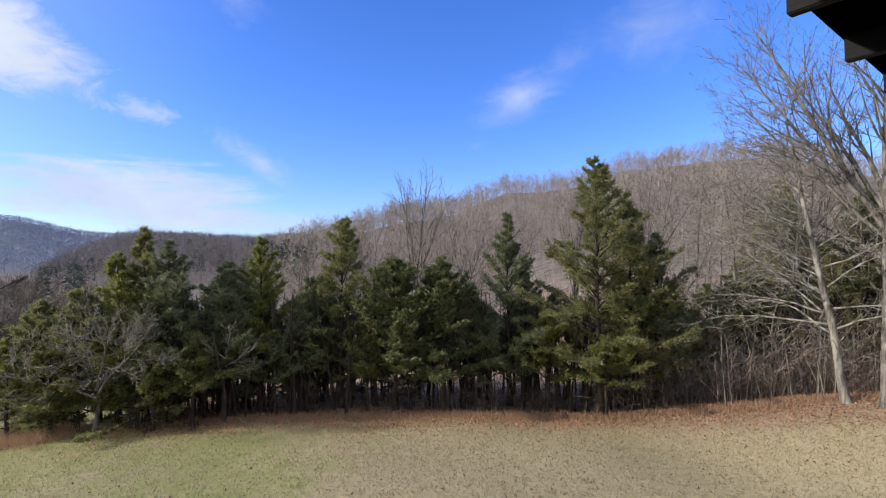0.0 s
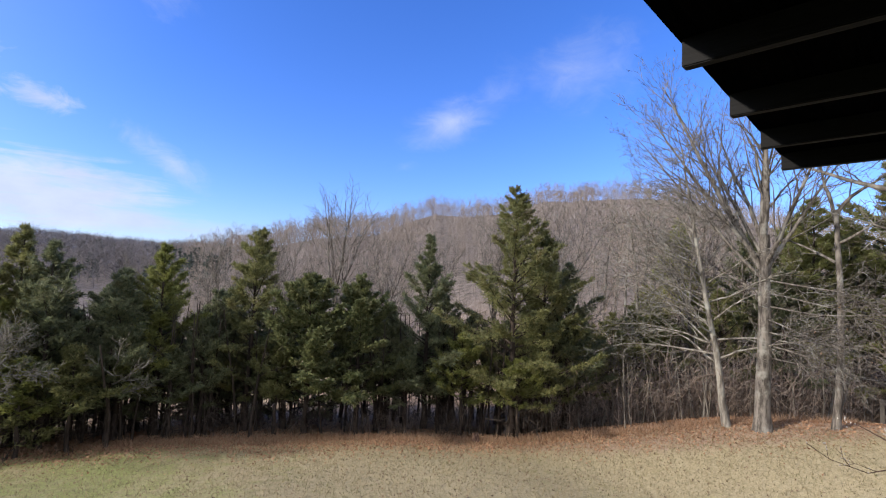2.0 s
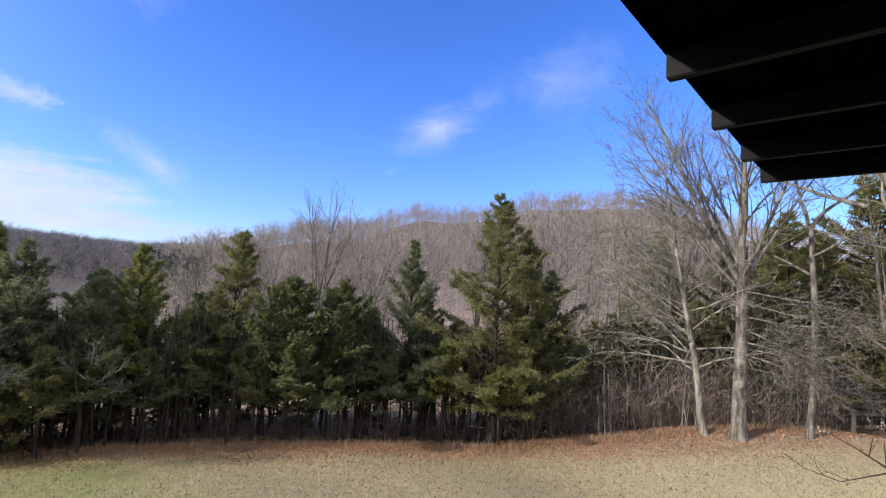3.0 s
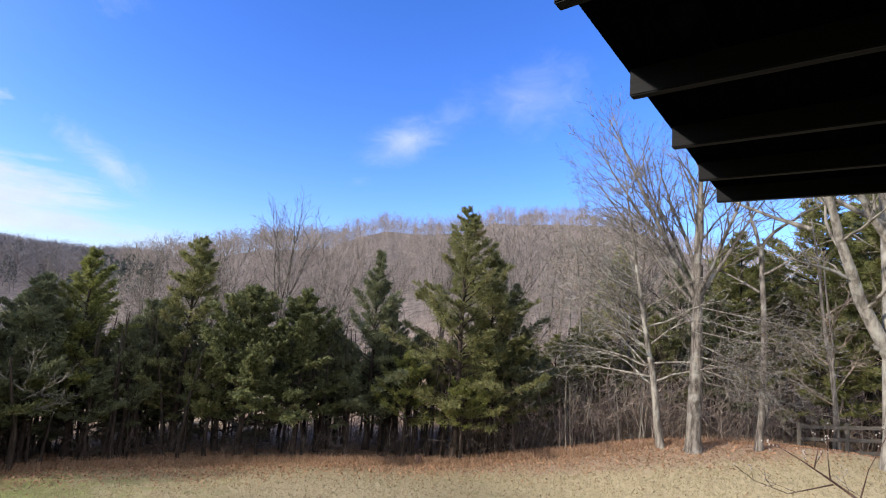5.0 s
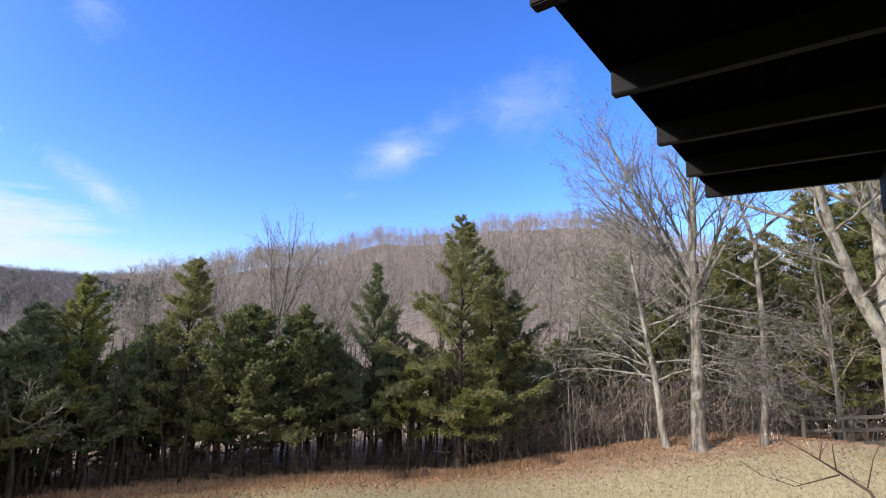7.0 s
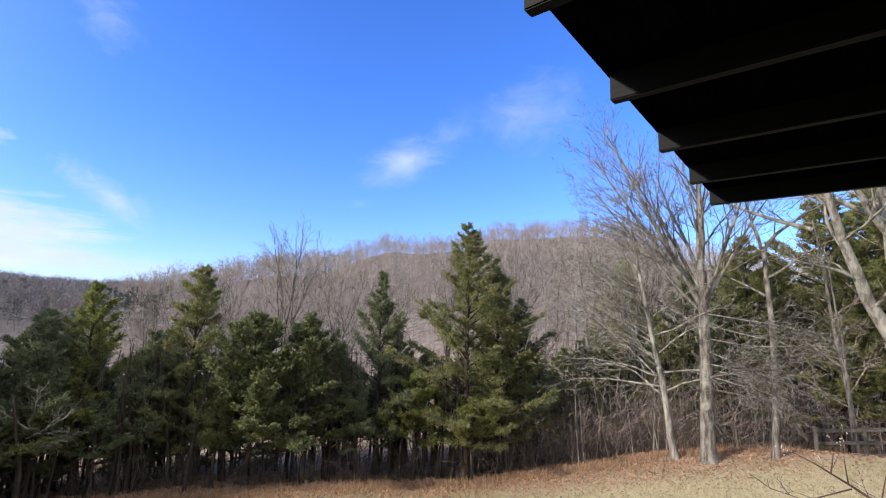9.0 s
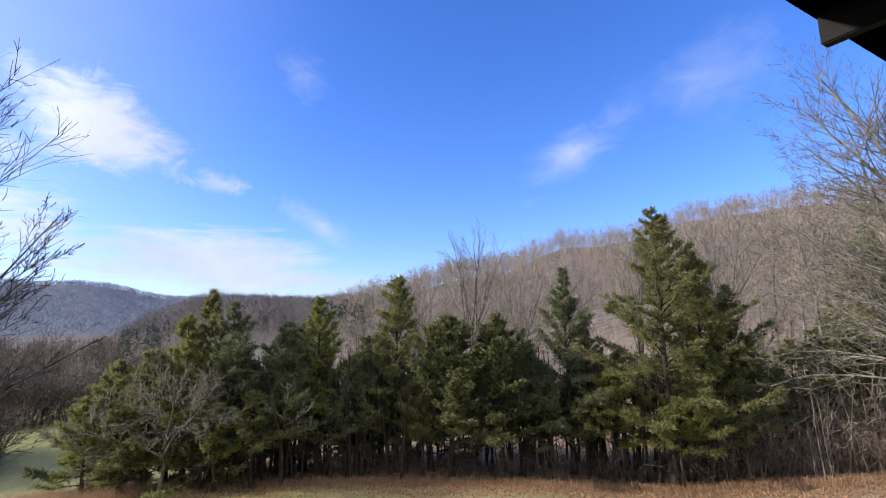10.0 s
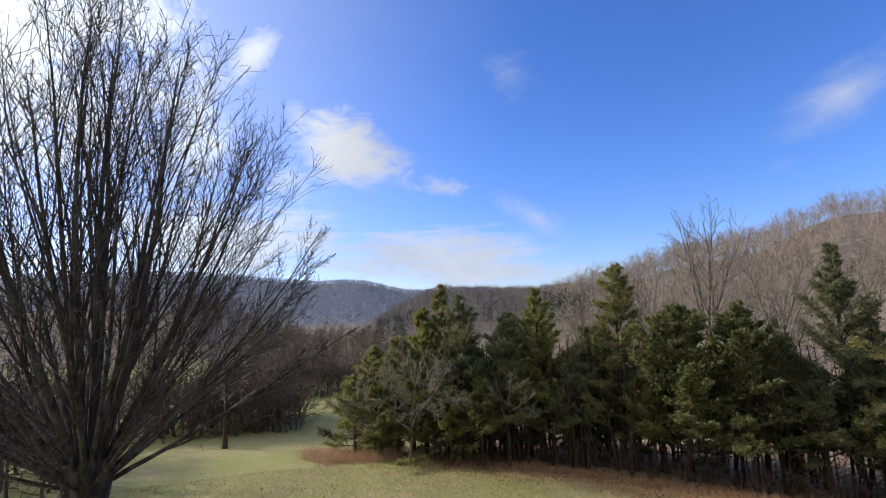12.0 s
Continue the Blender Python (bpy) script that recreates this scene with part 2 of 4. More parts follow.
# ---- mesh helpers ----
def mesh_of(name, verts, faces):
    """A mesh from an array of points and one array of faces, all with as many corners."""
    verts, faces = np.asarray(verts, float).reshape(-1, 3), np.asarray(faces, int)
    me = bpy.data.meshes.new(name)
    me.vertices.add(len(verts))
    me.vertices.foreach_set("co", verts.ravel())
    k = faces.shape[1]
    me.loops.add(faces.size)
    me.loops.foreach_set("vertex_index", faces.ravel())
    me.polygons.add(len(faces))
    me.polygons.foreach_set("loop_start", np.arange(len(faces)) * k)
    me.polygons.foreach_set("loop_total", np.full(len(faces), k))
    me.update(calc_edges=True)
    return me


def part(name, data, mat, parent=None, label=""):
    """Links a mesh, or a bmesh, as one object, under a thing if one is given."""
    if isinstance(data, bmesh.types.BMesh):
        me = bpy.data.meshes.new(name)
        data.to_mesh(me)
        data.free()
        data = me
    if not data.materials:
        data.materials.append(mat)
    ob = new(name, data)
    if parent is not None:
        ob.parent = parent
    return tagged(ob, label)


def tubes(branches, sides):
    """Points and quads of tapered tubes. Each branch: (points, radii, level); one side makes a flat ribbon."""
    groups, out = {}, []
    for b in branches:
        groups.setdefault(len(b[0]), []).append(b)
    for n, bs in groups.items():
        pts = np.array([[tuple(p) for p in b[0]] for b in bs])
        rad = np.array([b[1] for b in bs])
        d = np.gradient(pts, axis=1)
        d /= np.maximum(np.linalg.norm(d, axis=2, keepdims=True), 1e-9)
        whole = pts[:, -1] - pts[:, 0]
        ref = np.where(np.abs(whole[:, 2:3]) > 0.8 * np.linalg.norm(whole, axis=1, keepdims=True), [[1.0, 0.2, 0]], [[0, 0, 1.0]])
        if sides == 1:
            ref = ref + 0.9 * np.sin(pts[:, 0] * 37.0)
        u = np.cross(d, ref[:, None])
        u /= np.maximum(np.linalg.norm(u, axis=2, keepdims=True), 1e-9)
        w = np.cross(d, u)
        k = max(sides, 2)
        ang = np.arange(k) * 2 * np.pi / k
        v = pts[:, :, None] + (np.cos(ang)[:, None] * u[:, :, None] + np.sin(ang)[:, None] * w[:, :, None]) * rad[:, :, None, None]
        b, i, j = np.meshgrid(np.arange(len(bs)), np.arange(n - 1), np.arange(1 if sides == 1 else k), indexing="ij")
        at = (b * n + i) * k
        q = np.stack([at + j, at + (j + 1) % k, at + k + (j + 1) % k, at + k + j], -1).reshape(-1, 4)
        out.append((v.reshape(-1, 3), q))
    return join(out)


def join(parts):
    vs, fs, off = [], [], 0
    for v, q in parts:
        vs.append(v)
        fs.append(q + off)
        off += len(v)
    return np.concatenate(vs), np.concatenate(fs)


def unit(v):
    return v / max(np.linalg.norm(v), 1e-9)


UP = np.array((0, 0, 1.0))


def limb(out, rng, p, d, length, r, level, style):
    """One branch with all that grows from it. style: a dict of lists with a value for each level; kids: how many grow from one branch."""
    n = style["steps"][level]
    d, wander, lift, tip = Vector(d).normalized(), style["wander"][level], style["lift"][level], style["tip"][level]
    pts, radii, ways = [Vector(p)], [r * style.get("flare", 1.0) if level == 0 else r], [d]
    for i in range(n):
        d = (d + Vector((rng.gauss(0, wander), rng.gauss(0, wander), rng.gauss(0, wander) + lift))).normalized()
        pts.append(pts[-1] + d * (length / n))
        radii.append(max(r * (1 - (i + 1) / n * (1 - tip)), style["least"] * 0.6))
        ways.append(d)
    out.append((pts, radii, level))
    if level + 1 >= len(style["steps"]):
        return
    turn, count, bare = rng.uniform(0, 6.28), style["kids"][level], style["bare"][level]
    for k in range(count):
        f = bare + (0.97 - bare) * (k + rng.random()) / count
        i = min(int(f * n), n - 1)
        w = f * n - i
        q, way, rr = pts[i].lerp(pts[i + 1], w), ways[i + 1], radii[i] + (radii[i + 1] - radii[i]) * w
        turn += 2.4 + rng.gauss(0, 0.4)
        side = way.cross(Vector((rng.gauss(0, 0.05), rng.gauss(0, 0.05), 1))).normalized()
        over = side.cross(way)
        a = radians(style["angle"][level]) * rng.uniform(0.75, 1.25)
        kd = way * math.cos(a) + (side * math.cos(turn) + over * math.sin(turn)) * math.sin(a)
        kl = style["ratio"][level] * length * rng.uniform(0.65, 1.2) * (1.1 - style["fade"][level] * f)
        if "shell" in style:      # a crown that grows out to one smooth outline
            room = style["shell"](q)
            kl = max(room, 0.35) * rng.uniform(0.60, 0.96) if level == 0 else min(kl, max(room, 0.08) + 0.22 * rng.random())
        limb(out, rng, q, kd, kl, max(rr * style["thin"][level], style["least"]), level + 1, style)


def split_tubes(branches, cut, thick, thin):
    """Two meshes of the branches: those of the levels below cut, and the rest."""
    big, small = [b for b in branches if b[2] < cut], [b for b in branches if b[2] >= cut]
    return tubes(big, thick), (tubes(small, thin) if small else None)


# ---- terrain ----
def smooth(a, b, x):
    u = np.clip((x - a) / (b - a), 0, 1)
    return u * u * (3 - 2 * u)


# how high the tree tops rise over the porch, by bearing: the near ridge, the hill across the valley, the farthest mountain
RIDGE_TOPS = ((-75, -51.7, -48.9, -45.9, -41.7, -37.7, -34.0, -29.1, -23.6, -20.7, -17.6, -11.9, -7.9, -4.6, -0.5, 5.6, 9.0, 12.3, 15.5, 18.6, 22, 30), (6, 6.8, 7.4, 8.0, 9.2, 11.0, 11.7, 11.9, 11.6, 11.7, 10.4, 9.8, 9.9, 8.9, 7.8, 7.2, 6.2, 5.2, 4.7, 3.6, 1.5, -3))
VALLEY_TOPS = ((-20, 5, 17, 21.5, 26, 29.8, 32.5, 34, 38.1, 42.1, 44.7, 52), (2.4, 2.8, 3.1, 2.9, 3.05, 3.35, 3.45, 3.1, 1.2, -1.3, -2.6, -4))
FAR_TOPS = ((5, 20, 29.8, 34.6, 36.4, 37.7, 39.4, 41.4, 43.4, 47.2, 55.1, 62.2, 100), (2.0, 2.5, 3.0, 2.9, 2.95, 3.2, 3.65, 4.15, 4.4, 4.25, 5.0, 5.4, 4))
RIDGE_AT, VALLEY_AT, FAR_AT = 235.0, 420.0, 1150.0


def rise_to(az, tops, at, trees):
    """The height over the valley floor at which the ground carries such tree tops at that range."""
    return np.maximum(0, 7.25 + at * np.tan(np.radians(np.interp(az, *tops) - trees)))


def land(x, y):
    """The height of the ground: the lawn that falls from the house, a knoll, the wooded ridge, the valley and the far hills."""
    x, y = np.asarray(x, float), np.asarray(y, float)
    r = np.hypot(np.where(x < 0, 0.6 * x, x), y)
    rr = np.hypot(x, y)
    az = np.degrees(np.arctan2(-x, y))
    front = smooth(110, 80, np.abs(az))
    z = 2.5 - 0.125 * np.clip(r, 0, 26) + 2.6 * smooth(6, 19, x)
    z = z + front * rise_to(az, RIDGE_TOPS, RIDGE_AT, 3.5) * smooth(40, RIDGE_AT, rr) * (1 - smooth(250, 420, rr))
    z = z - 3.5 * smooth(15, 28, az) * front * smooth(34, 112, rr) * (1 - smooth(150, 300, rr))
    z = z + front * rise_to(az, VALLEY_TOPS, VALLEY_AT, 1.7) * smooth(190, VALLEY_AT, rr) * (1 - smooth(440, 700, rr))
    z = z + front * rise_to(az, FAR_TOPS, FAR_AT, 0.55) * smooth(480, FAR_AT, rr) * (1 - 0.6 * smooth(1300, 2600, rr))
    z = z - 0.8 * smooth(21.4, 25, rr) * (1 - smooth(30, 40, rr)) * smooth(-18, -30, az) * smooth(-75, -62, az)
    side = np.interp(az, (-180, 48, 62, 90, 180), (0, 0, 14, 18, 0))
    z = z + side * smooth(70, 190, rr) * (1 - smooth(200, 330, rr))
    lump = 0.05 * np.sin(x * 0.9 + 1.0) * np.cos(y * 0.7) + 0.04 * np.sin(x * 0.31 - y * 0.43)
    return z + lump * smooth(2, 8, rr)


def spot(x, y, sink=0.04):
    return float(land(x, y)) - sink


def build_ground():
    radii = np.concatenate([np.linspace(0.02, 30, 84), np.geomspace(30.6, 3600, 80)])
    angles = np.radians(np.concatenate([np.arange(-78, 90, 1.0), np.arange(90, 282, 6.0)]))
    rr, aa = np.meshgrid(radii, angles, indexing="ij")
    x, y = -np.sin(aa) * rr, np.cos(aa) * rr
    v = np.stack([x, y, land(x, y)], -1).reshape(-1, 3)
    n, m = rr.shape
    i, j = np.meshgrid(np.arange(n - 1), np.arange(m), indexing="ij")
    k = (j + 1) % m
    f = np.stack([i * m + j, (i + 1) * m + j, (i + 1) * m + k, i * m + k], -1).reshape(-1, 4)
    me = mesh_of("ground", v, f)
    px, py = v[:, 0], v[:, 1]
    # leaf fall lies under the wood and on the knoll; the low side of the lawn is greener
    edge = 19.6 - 0.025 * np.abs(px) ** 1.3 - 4.6 * smooth(4, 18, px)
    litter = smooth(-4.6, 0.6, py - edge) * (0.35 + 0.5 * smooth(-6, 8, px) + 0.5 * smooth(0.3, 1.5, py - edge) * smooth(-15, -12, px)) * (1 - 0.3 * smooth(24, 28, py) * (np.abs(px) < 7) * (1 - smooth(36, 44, np.hypot(px, py))))
    litter = np.maximum(litter, 0.9 * smooth(40, 60, np.hypot(px, py)) * (np.degrees(np.arctan2(-px, py)) < 22))
    litter = np.maximum(litter, 0.9 * smooth(95, 120, np.hypot(px, py)))
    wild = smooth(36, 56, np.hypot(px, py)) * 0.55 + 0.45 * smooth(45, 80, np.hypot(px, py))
    green = 0.62 * smooth(3, -9, px) + 0.08 + 0.35 * smooth(30, 40, np.hypot(px, py))
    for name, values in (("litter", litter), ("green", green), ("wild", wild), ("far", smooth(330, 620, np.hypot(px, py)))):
        me.attributes.new(name, "FLOAT", "POINT").data.foreach_set("value", values.astype(np.float32))
    for poly in me.polygons:
        poly.use_smooth = True
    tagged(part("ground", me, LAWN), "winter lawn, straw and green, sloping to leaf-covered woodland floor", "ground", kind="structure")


build_ground()


# ---- trees ----
def kites(o, d, leaf, rng, size=1.0):
    """Four-cornered leaves: at o, along d, of about that length and width."""
    n = len(o)
    side = np.cross(d, rng.normal(0, 1, (n, 3)))
    side /= np.maximum(np.linalg.norm(side, axis=1, keepdims=True), 1e-9)
    ln = leaf[0] * rng.uniform(0.55, 1.25, (n, 1)) * size
    wd = leaf[1] * rng.uniform(0.6, 1.2, (n, 1)) * size
    mid = o + d * ln * 0.45
    v = np.stack([o, mid + side * wd / 2, o + d * ln, mid - side * wd / 2], 1).reshape(-1, 3)
    return v, np.arange(4 * n).reshape(-1, 4)


def needles(o, d, leaf, rng):
    """Three-cornered sprigs: at o, along d, of about that length and width."""
    n = len(o)
    side = np.cross(d, rng.normal(0, 1, (n, 3)))
    side /= np.maximum(np.linalg.norm(side, axis=1, keepdims=True), 1e-9)
    ln = leaf[0] * rng.uniform(0.5, 1.3, (n, 1))
    wd = leaf[1] * rng.uniform(0.6, 1.3, (n, 1))
    v = np.stack([o - side * wd / 2, o + side * wd / 2, o + d * ln], 1).reshape(-1, 3)
    return v, np.arange(3 * n).reshape(-1, 3)


def cedar(x, y, h, r, seed, mat=CEDAR_GREEN, leaf=(0.145, 0.042), power=0.65, start=0.10, dense=1.0, rise=17, label="", name="cedar_tree", lean=0.0):
    """A conical evergreen: a trunk with limbs, and a ragged crown of many small sprays."""
    rng = np.random.default_rng(seed)
    n, wood = 12, []
    stem = [Vector((lean * (i / n) ** 1.5 + rng.normal(0, 0.02), rng.normal(0, 0.02), h * i / n)) for i in range(n + 1)]
    thick = 0.013 * h + 0.025
    trunk = (stem, [thick * 1.35] + [thick * (1 - i / n) + 0.008 for i in range(1, n + 1)], 0)
    count = int(h * 8.2)
    if start > 0.05:
        start = max(start, 1.15 / h)
    turn = rng.uniform(0, 6.28)
    lumps = rng.uniform(0.7, 1.22, 24)
    bases, ways = [], []
    for i in range(count):
        u = start + (0.99 - start) * ((i + rng.uniform(0, 1)) / count) ** 0.86
        turn += 2.4 + rng.normal(0, 0.5)
        k = min(int(u * n), n - 1)
        base = np.array(stem[k].lerp(stem[k + 1], u * n - k))
        body = min((1 - u) ** power, 1.5 * (1 - u) + 0.02) * float(smooth(start - 0.03, start + 0.07, u)) + 0.015
        ln = 1.22 * r * body * (1 + (lumps[int(u * 8 + (turn % 6.28) / 6.28 * 3) * 2 % 24] - 1) * min(1, 2.4 * (1 - u))) * rng.uniform(0.58, 1.24)
        el = radians(rise + 26 * u + rng.normal(0, 8))
        d = np.array((math.cos(turn) * math.cos(el), math.sin(turn) * math.cos(el), math.sin(el)))
        droop = -0.07 if u < 0.45 else 0.03
        pts = [base]
        for k in range(4):
            d = unit(d + UP * (droop if k < 2 else 0.10) + rng.normal(0, 0.09, 3))
            pts.append(pts[-1] + d * ln / 4)
        wood.append((pts, [0.013 * ln * (1 - k / 4) + 0.006 for k in range(5)], 1))
        # side sprays to both sides of the limb, each a plume of sprigs
        m = max(4, int((5.0 + ln * 11.0) * min(dense, 1.3)))
        f = rng.uniform(0.10, 1.0, m) ** 0.8 * 3.999
        fi = f.astype(int)
        pa = np.array(pts)
        at = pa[fi] + (pa[fi + 1] - pa[fi]) * (f - fi)[:, None]
        across = unit(np.cross(d, UP)) * rng.choice((-1.0, 1.0), (m, 1)) * rng.uniform(0.3, 1.0, (m, 1))
        plume = d * 0.75 + across + rng.normal(0, 0.22, (m, 3)) + UP * 0.06
        plume /= np.linalg.norm(plume, axis=1, keepdims=True)
        pl = (0.07 + 0.36 * min(ln, 2.0)) * rng.uniform(0.5, 1.2, m) * (1.30 - 0.25 * f)
        kk = int(21 * max(1.0, dense * 0.8))
        w = rng.uniform(0.0, 1.0, (m, kk, 1))
        o = at[:, None] + plume[:, None] * pl[:, None, None] * w + rng.normal(0, 0.034, (m, kk, 3)) - UP * (0.10 * pl[:, None, None] * w * w)
        dirs = plume[:, None] * 0.8 + rng.normal(0, 0.42, (m, kk, 3))
        bases.append(o.reshape(-1, 3))
        ways.append(dirs.reshape(-1, 3))
    dead = []
    for i in range(int(8 * r) if start > 0.1 and dense > 0.8 else 0):
        z, turn, ln = h * rng.uniform(0.02, start + 0.12), rng.uniform(0, 6.28), r * rng.uniform(0.35, 0.95)
        d = unit(np.array((math.cos(turn), math.sin(turn), rng.normal(0.05, 0.25))))
        pts = [np.array((0, 0, z))]
        for k in range(4):
            d = unit(d + rng.normal(0, 0.16, 3))
            pts.append(pts[-1] + d * ln / 4)
        dead.append((pts, [0.018 - 0.003 * k for k in range(5)], 1))
        for k in range(7):
            q, w = pts[1 + k % 4], unit(d + rng.normal(0, 0.6, 3))
            dead.append(([q, q + w * ln * 0.18, q + unit(w + rng.normal(0, 0.4, 3)) * ln * 0.34], [0.011, 0.009, 0.006], 2))
    o, d = np.concatenate(bases), np.concatenate(ways)
    d /= np.linalg.norm(d, axis=1, keepdims=True)
    thing = new(name)
    thing.location = (x, y, spot(x, y))
    part("trunk", mesh_of("trunk", *tubes([trunk], 7)), BARK_DARK, thing)
    part("branchwork", mesh_of("branchwork", *(join([tubes(wood, 3), tubes(dead, 1)]) if dead else tubes(wood, 3))), BARK_DARK, thing)
    part("crown", mesh_of("crown", *needles(o, d, leaf, rng)), mat, thing)
    return tagged(thing, label or "evergreen cedar with a ragged conical crown at the wood's edge", "tree", "evergreens at the edge of the wood")


DARK_LABEL = "dark blue-green cedar with a dense shaded crown"
LIGHT_LABEL = "yellow-green cedar with sunlit feathery sprays"
YOUNG_LIGHT = "young yellow-green cedar with low spreading sprays"
YOUNG = "young cedar filling the edge of the wood"
YOUNG_DARK = "young dark cedar in the shade of taller ones"
cedar(6.43, 19.99, 10.7, 3.2, 1, CEDAR_GREEN, power=0.58, start=0.095, dense=1.15, label="tall open cedar with a pointed top and green-gold lower sprays")
cedar(7.99, 20.5, 8.85, 2.6, 2, CEDAR_GREEN, dense=1.1, label="cedar with a dense dark crown beside a taller one")
cedar(9.28, 20.8, 7.5, 2.0, 3, CEDAR_DARK, power=0.5, dense=1.2, label=DARK_LABEL)
cedar(2.94, 21.8, 8.8, 3.3, 4, CEDAR_DARK, power=1.1, dense=1.2, label="slim spired cedar with a dark pointed top")
cedar(-0.10, 20.8, 6.6, 2.6, 5, HOLLY, leaf=(0.12, 0.085), power=0.36, dense=1.75, label="broad-leaved evergreen with glossy olive leaves and a rounded top", name="holly_tree")
cedar(-2.14, 20.7, 6.5, 2.75, 6, HOLLY, leaf=(0.13, 0.08), power=0.4, dense=1.7, label="olive-green rounded evergreen with mixed foliage", name="holly_tree")
cedar(-4.67, 21.5, 8.5, 2.5, 7, CEDAR_GREEN, power=0.75, dense=1.2, label="slim cedar with a ragged leaning tip", lean=0.25)
cedar(-7.99, 21.0, 7.6, 2.2, 8, CEDAR_LIGHT, power=0.75, dense=1.25, leaf=(0.16, 0.044), label=LIGHT_LABEL)
cedar(-9.0, 20.1, 6.5, 2.2, 9, CEDAR_DARK, power=0.55, dense=1.25, leaf=(0.16, 0.044), label=DARK_LABEL)
cedar(-10.94, 19.1, 7.3, 2.2, 10, CEDAR_DARK, power=0.58, dense=1.15, label=DARK_LABEL)
cedar(-12.17, 19.5, 7.9, 2.0, 11, CEDAR_GREEN, power=0.75, dense=1.25, leaf=(0.16, 0.044))
cedar(-12.93, 19.0, 6.8, 1.9, 12, CEDAR_LIGHT, power=0.7, start=0.03, dense=1.25, leaf=(0.16, 0.044), label=LIGHT_LABEL)
cedar(-13.9, 18.1, 5.3, 2.2, 13, CEDAR_GREEN, power=0.55, start=0.03, dense=1.25, leaf=(0.16, 0.044))
cedar(-15.3, 18.2, 5.0, 2.2, 14, CEDAR_GREEN, power=0.55, start=0.03, dense=1.25, leaf=(0.16, 0.044))
cedar(-15.9, 17.4, 3.7, 1.6, 15, CEDAR_LIGHT, power=0.5, start=0.02, label=LIGHT_LABEL)
cedar(-14.4, 17.5, 3.2, 1.35, 34, CEDAR_GREEN, power=0.5, start=0.02, label=YOUNG)
cedar(-10.9, 17.9, 3.2, 1.7, 16, CEDAR_LIGHT, power=0.5, start=0.17, label=YOUNG_LIGHT)
cedar(-9.76, 18.6, 3.6, 1.7, 17, CEDAR_GREEN, power=0.5, start=0.17, label=YOUNG)
cedar(-7.1, 20.0, 3.4, 1.7, 18, CEDAR_DARK, power=0.5, start=0.17, label=YOUNG_DARK)
cedar(4.3, 20.3, 4.3, 1.6, 19, CEDAR_LIGHT, power=0.5, start=0.17, label=YOUNG_LIGHT)
cedar(6.6, 19.6, 3.3, 2.0, 20, CEDAR_LIGHT, power=0.4, start=0.2, label=YOUNG_LIGHT)
cedar(-3.3, 20.5, 3.5, 1.6, 21, CEDAR_GREEN, power=0.5, start=0.17, label=YOUNG)
cedar(2.0, 20.8, 3.9, 1.8, 22, CEDAR_DARK, power=0.5, start=0.17, label=YOUNG_DARK)
cedar(-6.2, 20.7, 4.6, 1.7, 23, CEDAR_DARK, power=0.55, start=0.17, label=YOUNG_DARK)
cedar(-9.0, 19.5, 4.3, 1.7, 24, CEDAR_DARK, power=0.55, start=0.17, label=YOUNG_DARK)
cedar(-11.7, 18.3, 3.6, 1.9, 25, CEDAR_GREEN, power=0.5, start=0.03, label=YOUNG)
cedar(3.9, 22.8, 6.0, 1.9, 26, CEDAR_DARK, power=0.6, label=DARK_LABEL)
cedar(8.2, 21.6, 5.2, 2.4, 35, CEDAR_DARK, power=0.5, start=0.17, label=DARK_LABEL)
cedar(1.2, 22.2, 5.6, 2.3, 36, CEDAR_DARK, power=0.5, start=0.17, label=DARK_LABEL)
cedar(-6.3, 22.6, 6.0, 2.0, 37, CEDAR_DARK, power=0.55, label=DARK_LABEL)
cedar(-10.2, 21.6, 6.0, 2.3, 38, CEDAR_DARK, power=0.55, label=DARK_LABEL)
cedar(-12.8, 21.4, 5.6, 2.3, 39, CEDAR_DARK, power=0.55, label=DARK_LABEL)
for k, (bx, by) in enumerate(((-14.5, 20.2), (-11.6, 20.6), (-8.6, 22.4), (-13.4, 22.6), (-16.6, 19.6), (-7.2, 24.6), (-10.4, 24.0), (-5.8, 23.4))):
    cedar(bx, by, 4.9 + 0.4 * (k % 4), 2.3, 300 + k, CEDAR_DARK, leaf=(0.26, 0.085), power=0.4, start=0.03, dense=0.7, label=DARK_LABEL)
for k, (bx, by) in enumerate(((-3.0, 22.8), (-1.2, 23.4), (5.4, 23.2), (8.6, 23.0), (1.8, 24.0), (7.0, 24.0), (-4.6, 24.2), (0.3, 24.6), (3.6, 24.8), (10.8, 22.4), (14.6, 22.6), (16.8, 20.6), (19.0, 22.0), (12.2, 26.0), (13.0, 21.6), (15.6, 24.6), (11.6, 23.8))):
    cedar(bx, by, 4.4 + 0.35 * (k % 4), 2.2, 320 + k, (CEDAR_GREEN if k > 8 else CEDAR_DARK), leaf=(0.24, 0.075), power=0.45, start=0.16 if k > 8 else 0.03 if bx < -2 else 0.25, dense=0.6 if k < 9 else 0.42, label="thin cedar under bare trees")
cedar(17.5, 24.5, 9.3, 2.2, 27, PINE, leaf=(0.24, 0.055), start=0.16, rise=4, power=0.8, label="pine behind bare branches on the knoll", name="pine_tree")
cedar(21.3, 19.9, 10.0, 2.9, 28, PINE, leaf=(0.24, 0.055), start=0.16, rise=4, power=0.65, dense=0.9, label="pine behind bare branches on the knoll", name="pine_tree")
cedar(24.2, 17.9, 12.2, 3.6, 29, PINE, leaf=(0.24, 0.055), start=0.16, rise=4, power=0.55, dense=0.9, label="broad pine with drooping olive-green boughs", name="pine_tree")
